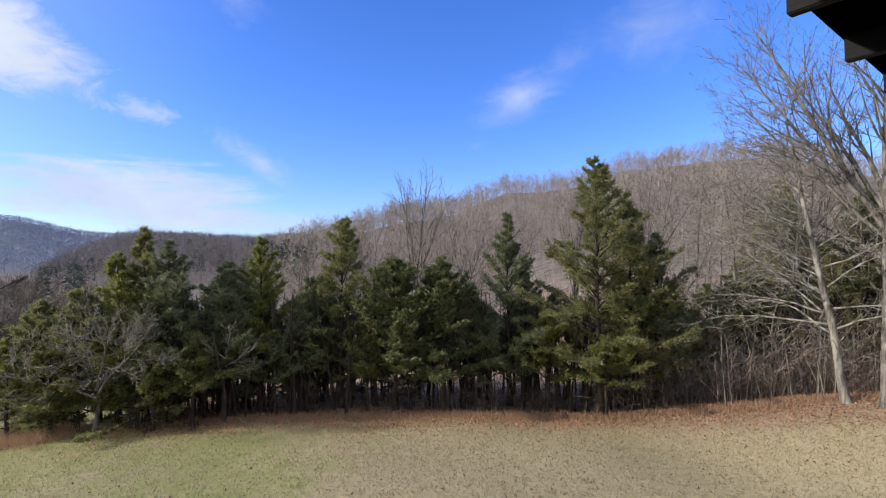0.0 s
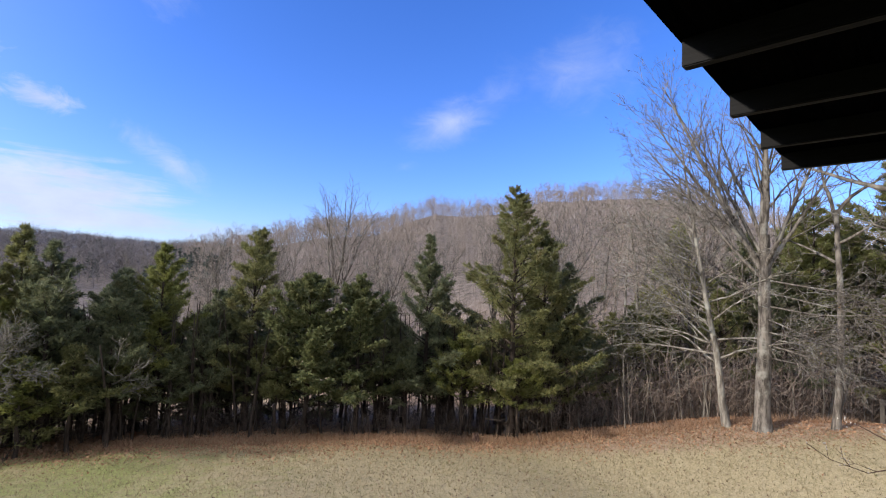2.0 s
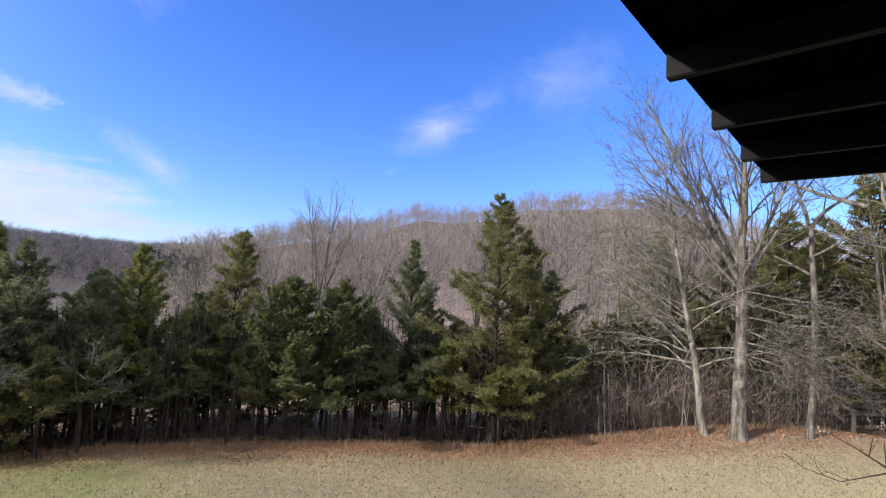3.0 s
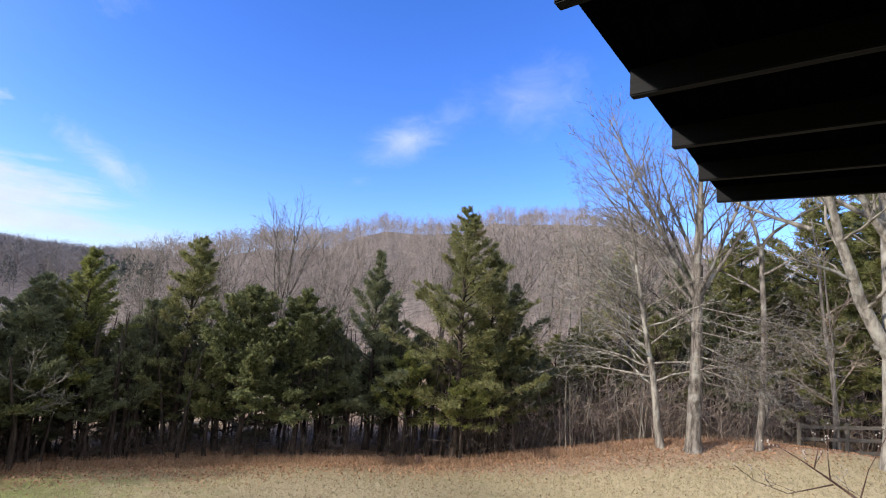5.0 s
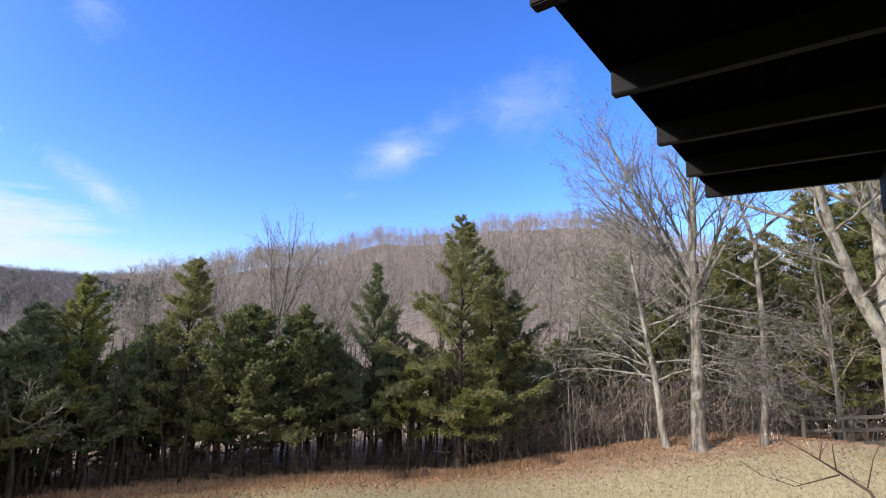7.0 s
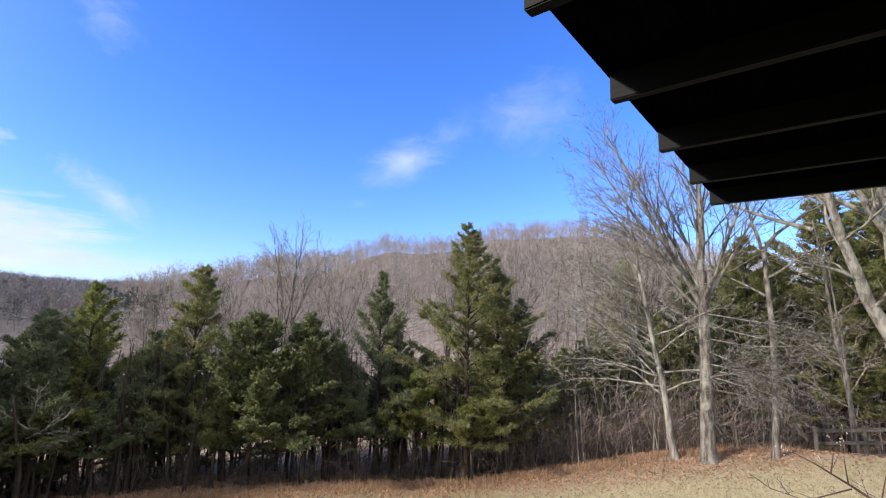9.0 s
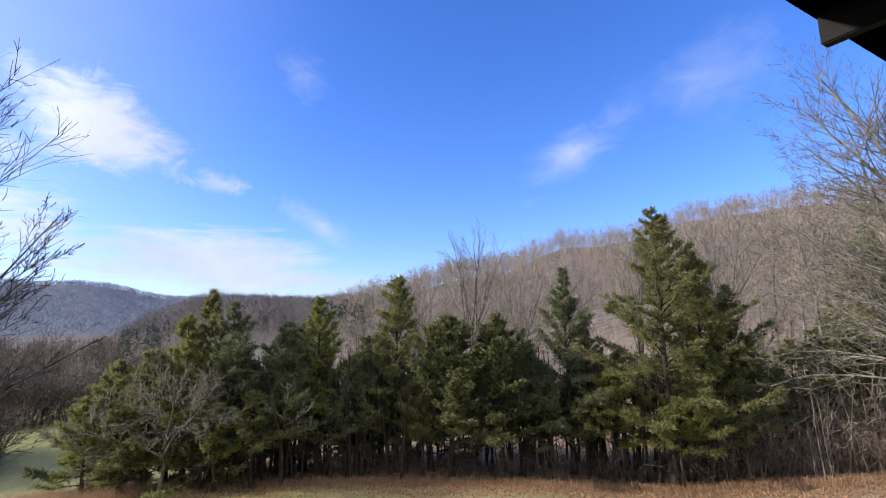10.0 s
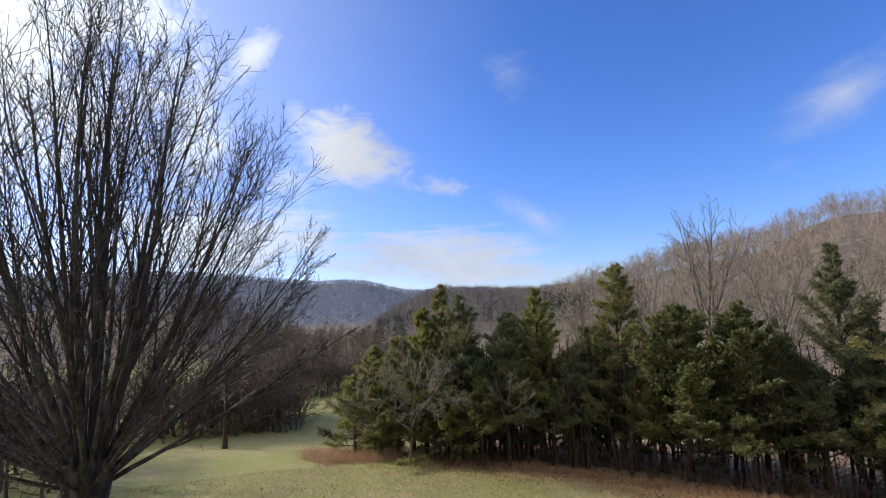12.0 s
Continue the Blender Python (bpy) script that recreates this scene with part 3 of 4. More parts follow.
cedar(25.5, 15.2, 13.2, 3.6, 30, PINE, leaf=(0.24, 0.055), start=0.16, rise=4, power=0.55, dense=0.9, label="broad pine with drooping olive-green boughs", name="pine_tree")
cedar(24.9, 21.3, 9.1, 2.6, 31, CEDAR_DARK, leaf=(0.26, 0.07), power=0.6, label="dark pine in the wood behind the fence", name="pine_tree")
cedar(28.0, 18.5, 12.8, 3.6, 40, PINE, leaf=(0.24, 0.055), start=0.16, rise=4, power=0.5, label="broad pine with drooping olive-green boughs", name="pine_tree")
for k, (bx, by, bh) in enumerate(((18.6, 25.8, 8.6), (20.0, 22.6, 8.4), (22.8, 22.4, 9.4), (19.4, 19.6, 6.4), (22.6, 16.4, 6.6), (26.6, 17.0, 12.4))):
    cedar(bx, by, bh, 2.4, 360 + k, (PINE, CEDAR_DARK)[k % 2], leaf=(0.24, 0.06), start=0.08, rise=6, power=0.55, dense=0.7, label="soft olive-green pine in the wood behind bare trees", name="pine_tree")
cedar(13.2, 24.0, 5.0, 2.2, 32, CEDAR_GREEN, power=0.5, dense=0.6, start=0.2, label="thin cedar under bare trees")
cedar(12.0, 22.3, 3.4, 1.9, 33, CEDAR_GREEN, power=0.5, dense=0.6, start=0.2, label="thin cedar under bare trees")


def twig_tubes(branches, sides, fine):
    """Tubes, and flat ribbons for the finest twigs."""
    thick, thin = [b for b in branches if b[2] < fine], [b for b in branches if b[2] >= fine]
    return join([tubes(g, k) for g, k in ((thick, sides), (thin, 1)) if g])


def add_limb(thing, grown, mat, twig_mat, sides, fine=3):
    """One large limb as a part of its tree, and the twigs that grow from it as a part of the limb."""
    main = part("limb", mesh_of("limb", *tubes(grown[:1], sides[0])), mat, thing)
    if len(grown) > 1:
        tagged(part("twig_spray", mesh_of("twig_spray", *twig_tubes(grown[1:], sides[1], fine)), twig_mat, main), kind="stuff")


def bare_tree(name, x, y, stems, style, seed, mat, twig_mat, label, sides=(8, 3), cut=1, group="", turn=0, limbs=False):
    """A leafless tree. stems: (start, direction, length, radius[, level[, taper]]) of each stem; those of level 0 make the trunk."""
    rng = random.Random(seed)
    thing = new(name)
    thing.location, thing.rotation_euler = (x, y, spot(x, y, 0.06)), (0, 0, radians(turn))
    wood = []
    for k, (p, d, ln, r, *more) in enumerate(stems):
        own = dict(style, tip=[more[1]] + style["tip"][1:]) if len(more) > 1 else style
        grown = []
        limb(grown, rng, p, d, ln, r, more[0] if more else 0, own)
        if k == 0 or not limbs:
            wood += grown
        else:
            add_limb(thing, grown, mat, twig_mat, sides)
    big, small = split_tubes(wood, cut, *sides)
    part("trunk", mesh_of("trunk", *big), mat, thing)
    if small:
        part("crown", mesh_of("crown", *small), twig_mat, thing)
    return tagged(thing, label, "tree", group)


LEVEL = dict(flare=1.3, steps=[12, 9, 7, 5, 3], wander=[0.03, 0.09, 0.13, 0.17, 0.2], lift=[0.01, 0.012, 0.02, 0.02, 0.02], tip=[0.12, 0.15, 0.2, 0.3, 0.4],
             bare=[0.45, 0.16, 0.12, 0.1], kids=[12, 10, 6, 3], angle=[50, 38, 38, 38], ratio=[0.30, 0.40, 0.40, 0.42], fade=[0.6, 0.55, 0.5, 0.5],
             thin=[0.45, 0.5, 0.55, 0.6], least=0.0095)
UPSWEPT = dict(LEVEL, angle=[26, 26, 28, 30], lift=[0.01, 0.03, 0.03, 0.03, 0.03], wander=[0.03, 0.05, 0.08, 0.12, 0.16], kids=[4, 12, 8, 4], ratio=[0.4, 0.40, 0.42, 0.42],
               bare=[0.7, 0.18, 0.12, 0.1])

# the pale tree with level branches on the knoll
rng = random.Random(410)
stems = [((0, 0, 0), (-0.15, 0, 1), 11.4, 0.135)]
for k in range(34):
    z = 2.3 + 6.0 * k / 34
    left = k % 4 != 1
    a = radians(rng.uniform(135, 235) if left else rng.uniform(-60, 60))
    up = rng.uniform(0.10, 0.50) + 0.024 * k
    stems.append(((-0.12 * z, 0, z), (math.cos(a), math.sin(a), up), rng.uniform(4.6, 6.6) * (1 if left else 0.6) * (1 - 0.013 * k), 0.044 - 0.0006 * k, 1))
bare_tree("maple_tree", 13.47, 16.1, stems, dict(LEVEL, kids=[13, 11, 5, 2], wander=[0.04, 0.11, 0.15, 0.2, 0.2], lift=[0.005, -0.022, 0.01, 0.03, 0.03], ratio=[0.30, 0.46, 0.44, 0.42]), 41, BARK_PALE, BARK_PALE, "bare pale tree with long level branches on the knoll", turn=-40, limbs=True)

# the tall tree with a fan of limbs
stems = [((0, 0, 0), (-0.005, 0, 1), 6.9, 0.265, 0, 0.60), ((-0.03, 0, 5.7), (-0.36, 0.0, 1), 8.0, 0.115, 1), ((0, 0, 6.3), (-0.12, 0.1, 1), 7.4, 0.12, 1), ((0, 0, 6.5), (0.15, 0, 1), 7.4, 0.13, 1),
         ((-0.03, 0, 5.4), (-0.76, -0.1, 0.82), 7.0, 0.066, 1), ((-0.03, 0, 4.8), (-0.85, 0.5, 0.6), 4.8, 0.048, 1), ((0, 0, 5.8), (-0.58, -0.4, 1.0), 7.0, 0.078, 1), ((0, 0, 6.2), (-0.5, 0.3, 1.0), 7.4, 0.075, 1),
         ((0, 0, 5.5), (0.5, 0.3, 0.95), 6.0, 0.085, 1), ((0, 0, 6.6), (-0.25, 0.5, 1), 6.8, 0.085, 1), ((0, 0, 5.6), (0.38, -0.5, 1), 6.4, 0.085, 1)]
for k in range(7):
    a = radians(rng.uniform(-70, 30))
    stems.append(((0.1, 0, 2.6 + 0.45 * k), (math.cos(a), math.sin(a), -0.12), rng.uniform(2.8, 4.2), 0.03, 1))
oak_style = dict(UPSWEPT, kids=[0, 17, 8, 4], least=0.0068, lift=[0.0, 0.012, 0.02, 0.03, 0.03], angle=[26, 30, 30, 30], ratio=[0.4, 0.46, 0.42, 0.42])
oak = bare_tree("oak_tree", 14.0, 15.05, stems, oak_style, 42, BARK_GREY, BARK_GREY, "tall bare grey tree with an upswept fan of limbs", turn=-43, limbs=True)

twig_ends = np.array([v.co[:] for spray in oak.children_recursive if spray.name.startswith("twig_spray") for v in list(spray.data.vertices)[::97]])
lrng = np.random.default_rng(63)
twig_ends = twig_ends[lrng.permutation(len(twig_ends))[:70]]
hang = np.stack([lrng.normal(0, 0.4, len(twig_ends)), lrng.normal(0, 0.4, len(twig_ends)), -np.ones(len(twig_ends))], 1)
tagged(part("withered_leaves", mesh_of("withered_leaves", *kites(twig_ends, hang / np.linalg.norm(hang, axis=1, keepdims=True), (0.10, 0.065), lrng)), DEAD_LEAF, oak), "withered brown leaves left on the twigs", kind="stuff")

stems = [((0, 0, 0), (0.01, 0, 1), 7.4, 0.12, 0, 0.6), ((0.05, 0, 7.0), (-0.45, 0, 1), 3.0, 0.07, 1), ((0.05, 0, 7.2), (0.35, 0.2, 1), 3.4, 0.07, 1), ((0.03, 0, 5.6), (-1, 0.2, 0.5), 2.8, 0.05, 1),
         ((0.03, 0, 6.2), (0.9, -0.2, 0.45), 3.4, 0.055, 1), ((0.02, 0, 4.4), (-0.9, -0.3, 0.4), 1.6, 0.02, 2)]
bare_tree("beech_tree", 15.7, 13.9, stems, dict(LEVEL, kids=[0, 7, 4, 3], wander=[0.03, 0.14, 0.15, 0.18, 0.2]), 43, BARK_GREY, BARK_GREY, "slender bare grey tree with crooked top limbs", turn=-48, limbs=True)

stems = [((0, 0, 0), (0.02, 0, 1), 12.0, 0.30, 0, 0.25), ((-0.05, 0, 3.3), (-0.48, 0.0, 1), 8.6, 0.20, 1), ((0.05, 0, 7.2), (-0.85, -0.3, 0.55), 4.6, 0.10, 1),
         ((0.1, 0, 6.6), (-0.5, -0.4, 0.9), 5.0, 0.12, 1), ((0.1, 0, 6.0), (0.8, -0.2, 0.7), 5.0, 0.12, 1), ((-1.9, 0, 7.3), (-0.9, 0.0, 0.35), 4.0, 0.08, 1), ((0.15, 0, 8.4), (-0.9, -0.2, 0.5), 4.4, 0.08, 1),
         ((-0.15, 0, 3.6), (-0.8, -0.2, 0.15), 0.45, 0.17, 3), ((0.2, 0, 9.5), (0.3, 0.3, 1), 4.0, 0.12, 1), ((-1.2, 0, 5.8), (-0.7, -0.3, 0.3), 2.6, 0.05, 1)]
bare_tree("sycamore_tree", 16.99, 10.57, stems, dict(LEVEL, kids=[6, 9, 6, 2], angle=[48, 40, 40, 40], wander=[0.02, 0.09, 0.17, 0.2, 0.2]), 44, BARK_PALE, BARK_PALE,
          "large pale bare tree with a burl and crooked forking limbs", (11, 3), turn=-57, limbs=True)

BUSHY = dict(LEVEL, steps=[6, 8, 5, 4], wander=[0.08, 0.13, 0.16, 0.2], lift=[0.0, 0.05, 0.05, 0.06], tip=[0.4, 0.2, 0.3, 0.4], bare=[0.15, 0.15, 0.1],
             kids=[8, 12, 6], angle=[55, 38, 38], ratio=[1.0, 0.40, 0.42], fade=[0.3, 0.5, 0.5], thin=[0.5, 0.5, 0.55])
bare_tree("crabapple_tree", -12.75, 17.45, [((0, 0, 0), (0.10, 0, 1), 3.6, 0.08), ((0.12, 0, 1.5), (0.8, -0.2, 0.9), 2.7, 0.05), ((0.1, 0, 1.4), (-0.9, -0.1, 0.6), 2.9, 0.05), ((0.1, 0, 1.7), (0.35, -0.5, 0.9), 2.6, 0.045)],
          dict(BUSHY, kids=[8, 12, 5], bare=[0.45, 0.15, 0.1], ratio=[0.72, 0.45, 0.42], lift=[0.0, 0.03, 0.04, 0.05], angle=[58, 40, 40], least=0.010), 45, BARK_GREY, BARK_PALE, "small bare crab apple with silvery arching twigs", (6, 3))
bare_tree("dead_tree", -8.7, 18.9, [((0, 0, 0), (0.04, -0.02, 1), 3.8, 0.07), ((0.06, 0, 1.9), (0.9, -0.5, 0.05), 1.7, 0.035, 1), ((0.08, 0, 2.3), (0.9, -0.4, 0.45), 2.0, 0.035, 1), ((0.08, 0, 2.8), (0.5, -0.4, 0.9), 1.8, 0.03, 1), ((0.08, 0, 2.6), (-0.6, -0.5, 0.6), 1.2, 0.03, 1)],
          dict(BUSHY, kids=[0, 8, 4], ratio=[0.5, 0.42, 0.45]), 46, BARK_DARK, BARK_PALE, "small dead tree with pale leaning branches", (6, 3))
BEHIND = dict(UPSWEPT, steps=[8, 8, 4, 2], kids=[0, 13, 6], bare=[0.3, 0.2, 0.15], ratio=[0.5, 0.40, 0.45], angle=[24, 32, 36], wander=[0.03, 0.085, 0.13, 0.17], tip=[0.6, 0.15, 0.25, 0.4], least=0.013)
for k, (bx, by, bh, br) in enumerate(((-1.85, 32.9, 13.2, 0.17), (-5.2, 30.5, 9.6, 0.12), (-9.2, 32.7, 9.4, 0.12), (1.6, 36.0, 10.6, 0.13), (-3.6, 28.0, 8.2, 0.08),
                                      (0.9, 27.0, 8.2, 0.08), (4.5, 29.0, 9.6, 0.10), (-14.0, 34.0, 8.2, 0.11), (10.5, 27.0, 9.5, 0.10), (13.0, 30.0, 12.0, 0.14),
                                      (9.0, 33.0, 12.0, 0.14), (16.0, 21.5, 10.0, 0.12), (11.3, 24.0, 8.0, 0.08))):
    lead = [((0, 0, 0), (0.02, 0, 1), 0.45 * bh, br, 0, 0.6)]
    for q in range(5):
        a, w = 2.4 * q + k, 0.13 + 0.07 * q
        lead.append(((0, 0, bh * (0.28 + 0.035 * q)), (math.cos(a) * w, math.sin(a) * w, 1), bh * (0.66 - 0.03 * q), br * 0.5, 1))
    bare_tree("ash_tree", bx, by, lead, BEHIND, 60 + k, BARK_GREY, BARK_GREY, "bare grey tree with upswept twigs behind the evergreens", (6, 3),
              group="bare trees behind the evergreens")

# the vase-shaped pear near the house
FORK = Vector((0, 0, 2.62))


def pear_reach(tilt):
    """How far the crown reaches from the fork, by the angle from upright in degrees."""
    return float(np.interp(tilt, (0, 4, 22, 44, 52, 62, 75, 90), (9.1, 8.85, 7.35, 5.9, 5.15, 4.5, 3.7, 3.0)))


def pear_room(q):
    v = q - FORK
    return pear_reach(math.degrees(v.angle(Vector((0, 0, 1)), 0.0))) - v.length


PEAR = dict(steps=[14, 9, 4, 2], wander=[0.028, 0.036, 0.07, 0.14], lift=[0.012, 0.02, 0.045, 0.04], tip=[0.12, 0.12, 0.3, 0.5], bare=[0.16, 0.12, 0.08],
            kids=[9, 16, 3], angle=[16, 30, 36], ratio=[0.40, 0.36, 0.42], fade=[0.5, 0.55, 0.4], thin=[0.55, 0.42, 0.65], least=0.0060, shell=pear_room)
prng = random.Random(10)
pear = new("pear_tree")
pear.location = (-9.0, 3.75, spot(-9.0, 3.75, 0.06))
bole = ([Vector((0, 0, z)) for z in (0, 0.6, 1.3, 2.0, 2.4, 2.72)], [0.46, 0.34, 0.30, 0.32, 0.38, 0.40], 0)
part("trunk", mesh_of("trunk", *tubes([bole], 14)), BARK_PEAR, pear)
STEMS = 40
for k in range(STEMS):
    a, tilt = k * 2.4, 3 + 63 * ((k + 0.4) / STEMS) ** 0.80
    t = radians(tilt)
    b = Vector((math.cos(a) * math.sin(t), math.sin(a) * math.sin(t), math.cos(t)))
    start = FORK + Vector((math.cos(a), math.sin(a), 0)) * (0.04 + 0.38 * math.sin(t)) - Vector((0, 0, 0.35 * math.sin(t) ** 2))
    grown = []
    limb(grown, prng, start, b, pear_reach(tilt * 0.9) * prng.uniform(0.84, 0.96), prng.uniform(0.045, 0.085) * (1.12 - 0.009 * tilt), 0, PEAR)
    add_limb(pear, grown, BARK_PEAR, BARK_PEAR, (8, 4), 2)
tagged(pear, "bare vase-shaped pear with dozens of dark upright stems", "tree")

# the young tree by the porch whose twigs reach into view
TWIGGY = dict(steps=[7, 5, 3], wander=[0.06, 0.12, 0.15], lift=[0.02, 0.03, 0.03], tip=[0.25, 0.3, 0.5], bare=[0.2, 0.2], kids=[4, 2], angle=[45, 40], ratio=[0.35, 0.4], fade=[0.4, 0.4],
              thin=[0.5, 0.6], least=0.0022)
shrub_root = Vector((5.05, 3.0, 0))
shrub_z = spot(shrub_root.x, shrub_root.y, 0.06)


def rel(x, y, z):
    return (x - shrub_root.x, y - shrub_root.y, z - shrub_z)


shoots = [[(5.05, 3.0, shrub_z), (5.03, 3.0, 3.6), (4.98, 3.0, 4.5), (4.82, 3.29, 5.01), (4.65, 3.42, 5.15), (4.46, 3.55, 5.29), (4.32, 3.62, 5.37)],
          [(4.69, 3.43, 5.11), (4.37, 3.59, 4.98), (4.09, 3.68, 5.07), (3.86, 3.68, 5.21)],
          [(4.67, 3.44, 5.14), (4.67, 3.46, 5.35), (4.69, 3.47, 5.62)],
          [(4.81, 3.3, 5.01), (4.89, 3.28, 5.28), (5.01, 3.19, 5.63)],
          [(4.55, 3.49, 5.23), (4.57, 3.47, 5.4)]]
young_wood, yrng = [], random.Random(48)
for k, line in enumerate(shoots):
    r0 = 0.034 if k == 0 else 0.0075
    pts = [Vector(rel(*q)) for q in line]
    n = len(pts) - 1
    young_wood.append((pts, [max(r0 * (1 - 0.9 * (i / n) ** 0.6), 0.0028) for i in range(n + 1)], 0 if k == 0 else 1))
    for i in range(3 if k == 0 else 1, n + 1):
        for _ in range(1):
            d = (pts[i] - pts[i - 1]).normalized() + Vector((yrng.gauss(0, 0.6), yrng.gauss(0, 0.6), yrng.gauss(0.25, 0.5)))
            limb(young_wood, yrng, pts[i].lerp(pts[i - 1], yrng.random()), d, yrng.uniform(0.12, 0.32), 0.0030, 1, TWIGGY)
young = new("young_tree")
young.location = (shrub_root.x, shrub_root.y, shrub_z)
young_big, young_small = split_tubes(young_wood, 1, 7, 4)
part("trunk", mesh_of("trunk", *young_big), BARK_RED, young)
part("crown", mesh_of("crown", *young_small), BARK_RED, young)
buds = []
for pts, radii, level in young_wood[1:]:
    for q in pts[1:]:
        if yrng.random() < 0.55:
            buds.append(tubes([([q, q + Vector((0, 0, 0.007)), q + Vector((0, 0, 0.014))], [0.003, 0.0055, 0.002], 1)], 5))
tagged(part("buds", mesh_of("buds", *join(buds)), BUD, young), "small pale buds along the twigs", kind="stuff")
tagged(young, "young leafless tree with thin reddish twigs beside the porch", "tree")

# saplings and thin trunks along the wood's edge
THIN = dict(LEVEL, steps=[7, 4, 3], wander=[0.032, 0.12, 0.18], lift=[0.02, 0.03, 0.03], tip=[0.25, 0.3, 0.4], bare=[0.3, 0.2], kids=[9, 4], angle=[46, 42], ratio=[0.34, 0.4],
            fade=[0.5, 0.5], thin=[0.45, 0.6], least=0.0055)
sapling_kinds = []
for k in range(7):
    pale = k < 3
    sapling_kinds.append(bare_tree("sapling", 0, 0, [((0, 0, 0), ((0.12 if pale else 0.03) * (k % 3 - 1), 0.03, 1), 2.6 + 0.45 * k, (0.016 if pale else 0.030) + 0.007 * (k % 4) + (0.022 if k > 4 else 0))], THIN, 80 + k,
                                   BARK_PALE if pale else BARK_DARK, BARK_GREY if pale else BARK_DARK,
                                   "slender pale leafless sapling at the wood's edge" if pale else "thin dark leafless trunk in the shade of the wood", (5, 1),
                                   group="saplings in the wood's edge"))
rng = random.Random(5)
first = dict.fromkeys(range(7), True)
for k in range(285):
    if k < 80:
        kind, sx, depth = rng.choice((0, 1, 2, 2)), rng.uniform(7.6, 21), rng.uniform(0.0, 4.5)
    else:
        kind, sx, depth = rng.choice((3, 4, 5, 6)), rng.uniform(-13, 9.5), rng.uniform(0.4, 5.5)
    sy = 19.9 - 0.02 * abs(sx) ** 1.3 - 3.6 * float(smooth(7, 18, sx)) + depth
    lean = 6 if kind < 3 else 2.2
    m = pose(sx, sy, spot(sx, sy), rng.uniform(-lean, lean), rng.uniform(-lean, lean), rng.uniform(0, 360))
    if first[kind]:
        sapling_kinds[kind].matrix_basis = m
        first[kind] = False
    else:
        copy_thing(sapling_kinds[kind], m)


# bare trees in the wood behind the knoll
WOOD = dict(LEVEL, steps=[8, 5, 3, 2], kids=[12, 7, 3], bare=[0.25, 0.15, 0.1], ratio=[0.34, 0.42, 0.45], angle=[48, 42, 40], wander=[0.03, 0.11, 0.16, 0.2], tip=[0.25, 0.2, 0.3, 0.4], lift=[0.01, 0.02, 0.03, 0.03],
            fade=[0.5, 0.5, 0.5], thin=[0.4, 0.5, 0.6], least=0.009)
wood_kinds = [bare_tree("wood_tree", 0, 0, [((0, 0, 0), (0.03 * (k - 1.5), 0.02, 1), 7.2 + 1.0 * k, 0.07 + 0.016 * k)], WOOD, 500 + k, BARK_GREY, BARK_TWIG,
                        "slender bare tree in the brown wood behind the knoll", (6, 1), group="bare trees in the wood") for k in range(4)]
wrng = random.Random(77)
for k in range(54):
    a, r = radians(wrng.uniform(-60, -26)), 24.5 + 24 * wrng.random() ** 0.8
    sx, sy = -math.sin(a) * r, math.cos(a) * r
    m = pose(sx, sy, spot(sx, sy), wrng.uniform(-4, 4), wrng.uniform(-4, 4), wrng.uniform(0, 360))
    if k < 4:
        wood_kinds[k].matrix_basis = m
    else:
        copy_thing(wood_kinds[k % 4], m)


# ---- woodland on the hills ----
def tree_pattern(seed, h, style, sides, r, cut=1):
    wood = []
    limb(wood, random.Random(seed), (0, 0, 0), (0, 0, 1), h, r, 0, style)
    big, small = split_tubes(wood, cut, *sides)
    v, q = join([big, small] if small else [big])
    return v / (h * 1.08), q


def scatter(patterns, places, rng):
    """Many trees in one mesh. places: x, y, the tree's height, its breadth."""
    out = []
    for x, y, h, w in places:
        v, q = patterns[int(rng.integers(len(patterns)))]
        a = rng.uniform(0, 6.28)
        c, s = math.cos(a) * w, math.sin(a) * w
        out.append((np.stack([v[:, 0] * c - v[:, 1] * s + x, v[:, 0] * s + v[:, 1] * c + y, v[:, 2] * h + float(land(x, y)) - 0.2], 1), q))
    return join(out)


def polar(rng, n, az, rr):
    """n random places between two bearings and two ranges."""
    a = np.radians(rng.uniform(*az, n))
    r = np.sqrt(rng.uniform(rr[0] ** 2, rr[1] ** 2, n))
    return np.stack([-np.sin(a) * r, np.cos(a) * r], 1)


def forest(rng, spots, tops, tall, least=3.0, lower=0.0):
    """Heights of trees that grow as tall as the line of the tree tops lets them."""
    out = []
    for x, y in spots:
        r, az = math.hypot(x, y), math.degrees(math.atan2(-x, y))
        room = 6.5 + r * math.tan(radians(float(np.interp(az, *tops)) - lower)) - float(land(x, y))
        h = min(tall * rng.uniform(0.75, 1.1), room * (rng.uniform(0.8, 1.05) + 0.06 * math.sin(az * 2.3) * math.sin(az * 0.9 + 1)))
        if h > least:
            out.append((x, y, h, h * rng.uniform(0.75, 1.05)))
    return out


HILL = dict(UPSWEPT, steps=[4, 2, 1], kids=[13, 9], bare=[0.28, 0.12], ratio=[0.50, 0.46], angle=[44, 48], thin=[0.5, 0.6], least=0.016, wander=[0.035, 0.13, 0.18], tip=[0.2, 0.3, 0.4],
            lift=[0.02, 0.06, 0.05], fade=[0.70, 0.4])
CREST = dict(HILL, steps=[3, 2, 1], kids=[9, 6], bare=[0.30, 0.15], ratio=[0.52, 0.50], angle=[42, 50], least=0.045)
hill_kinds = [tree_pattern(100 + k, 13.0, HILL, (3, 1), 0.075) for k in range(7)]
crest_kinds = [tree_pattern(110 + k, 14.0, CREST, (3, 1), 0.075) for k in range(8)]
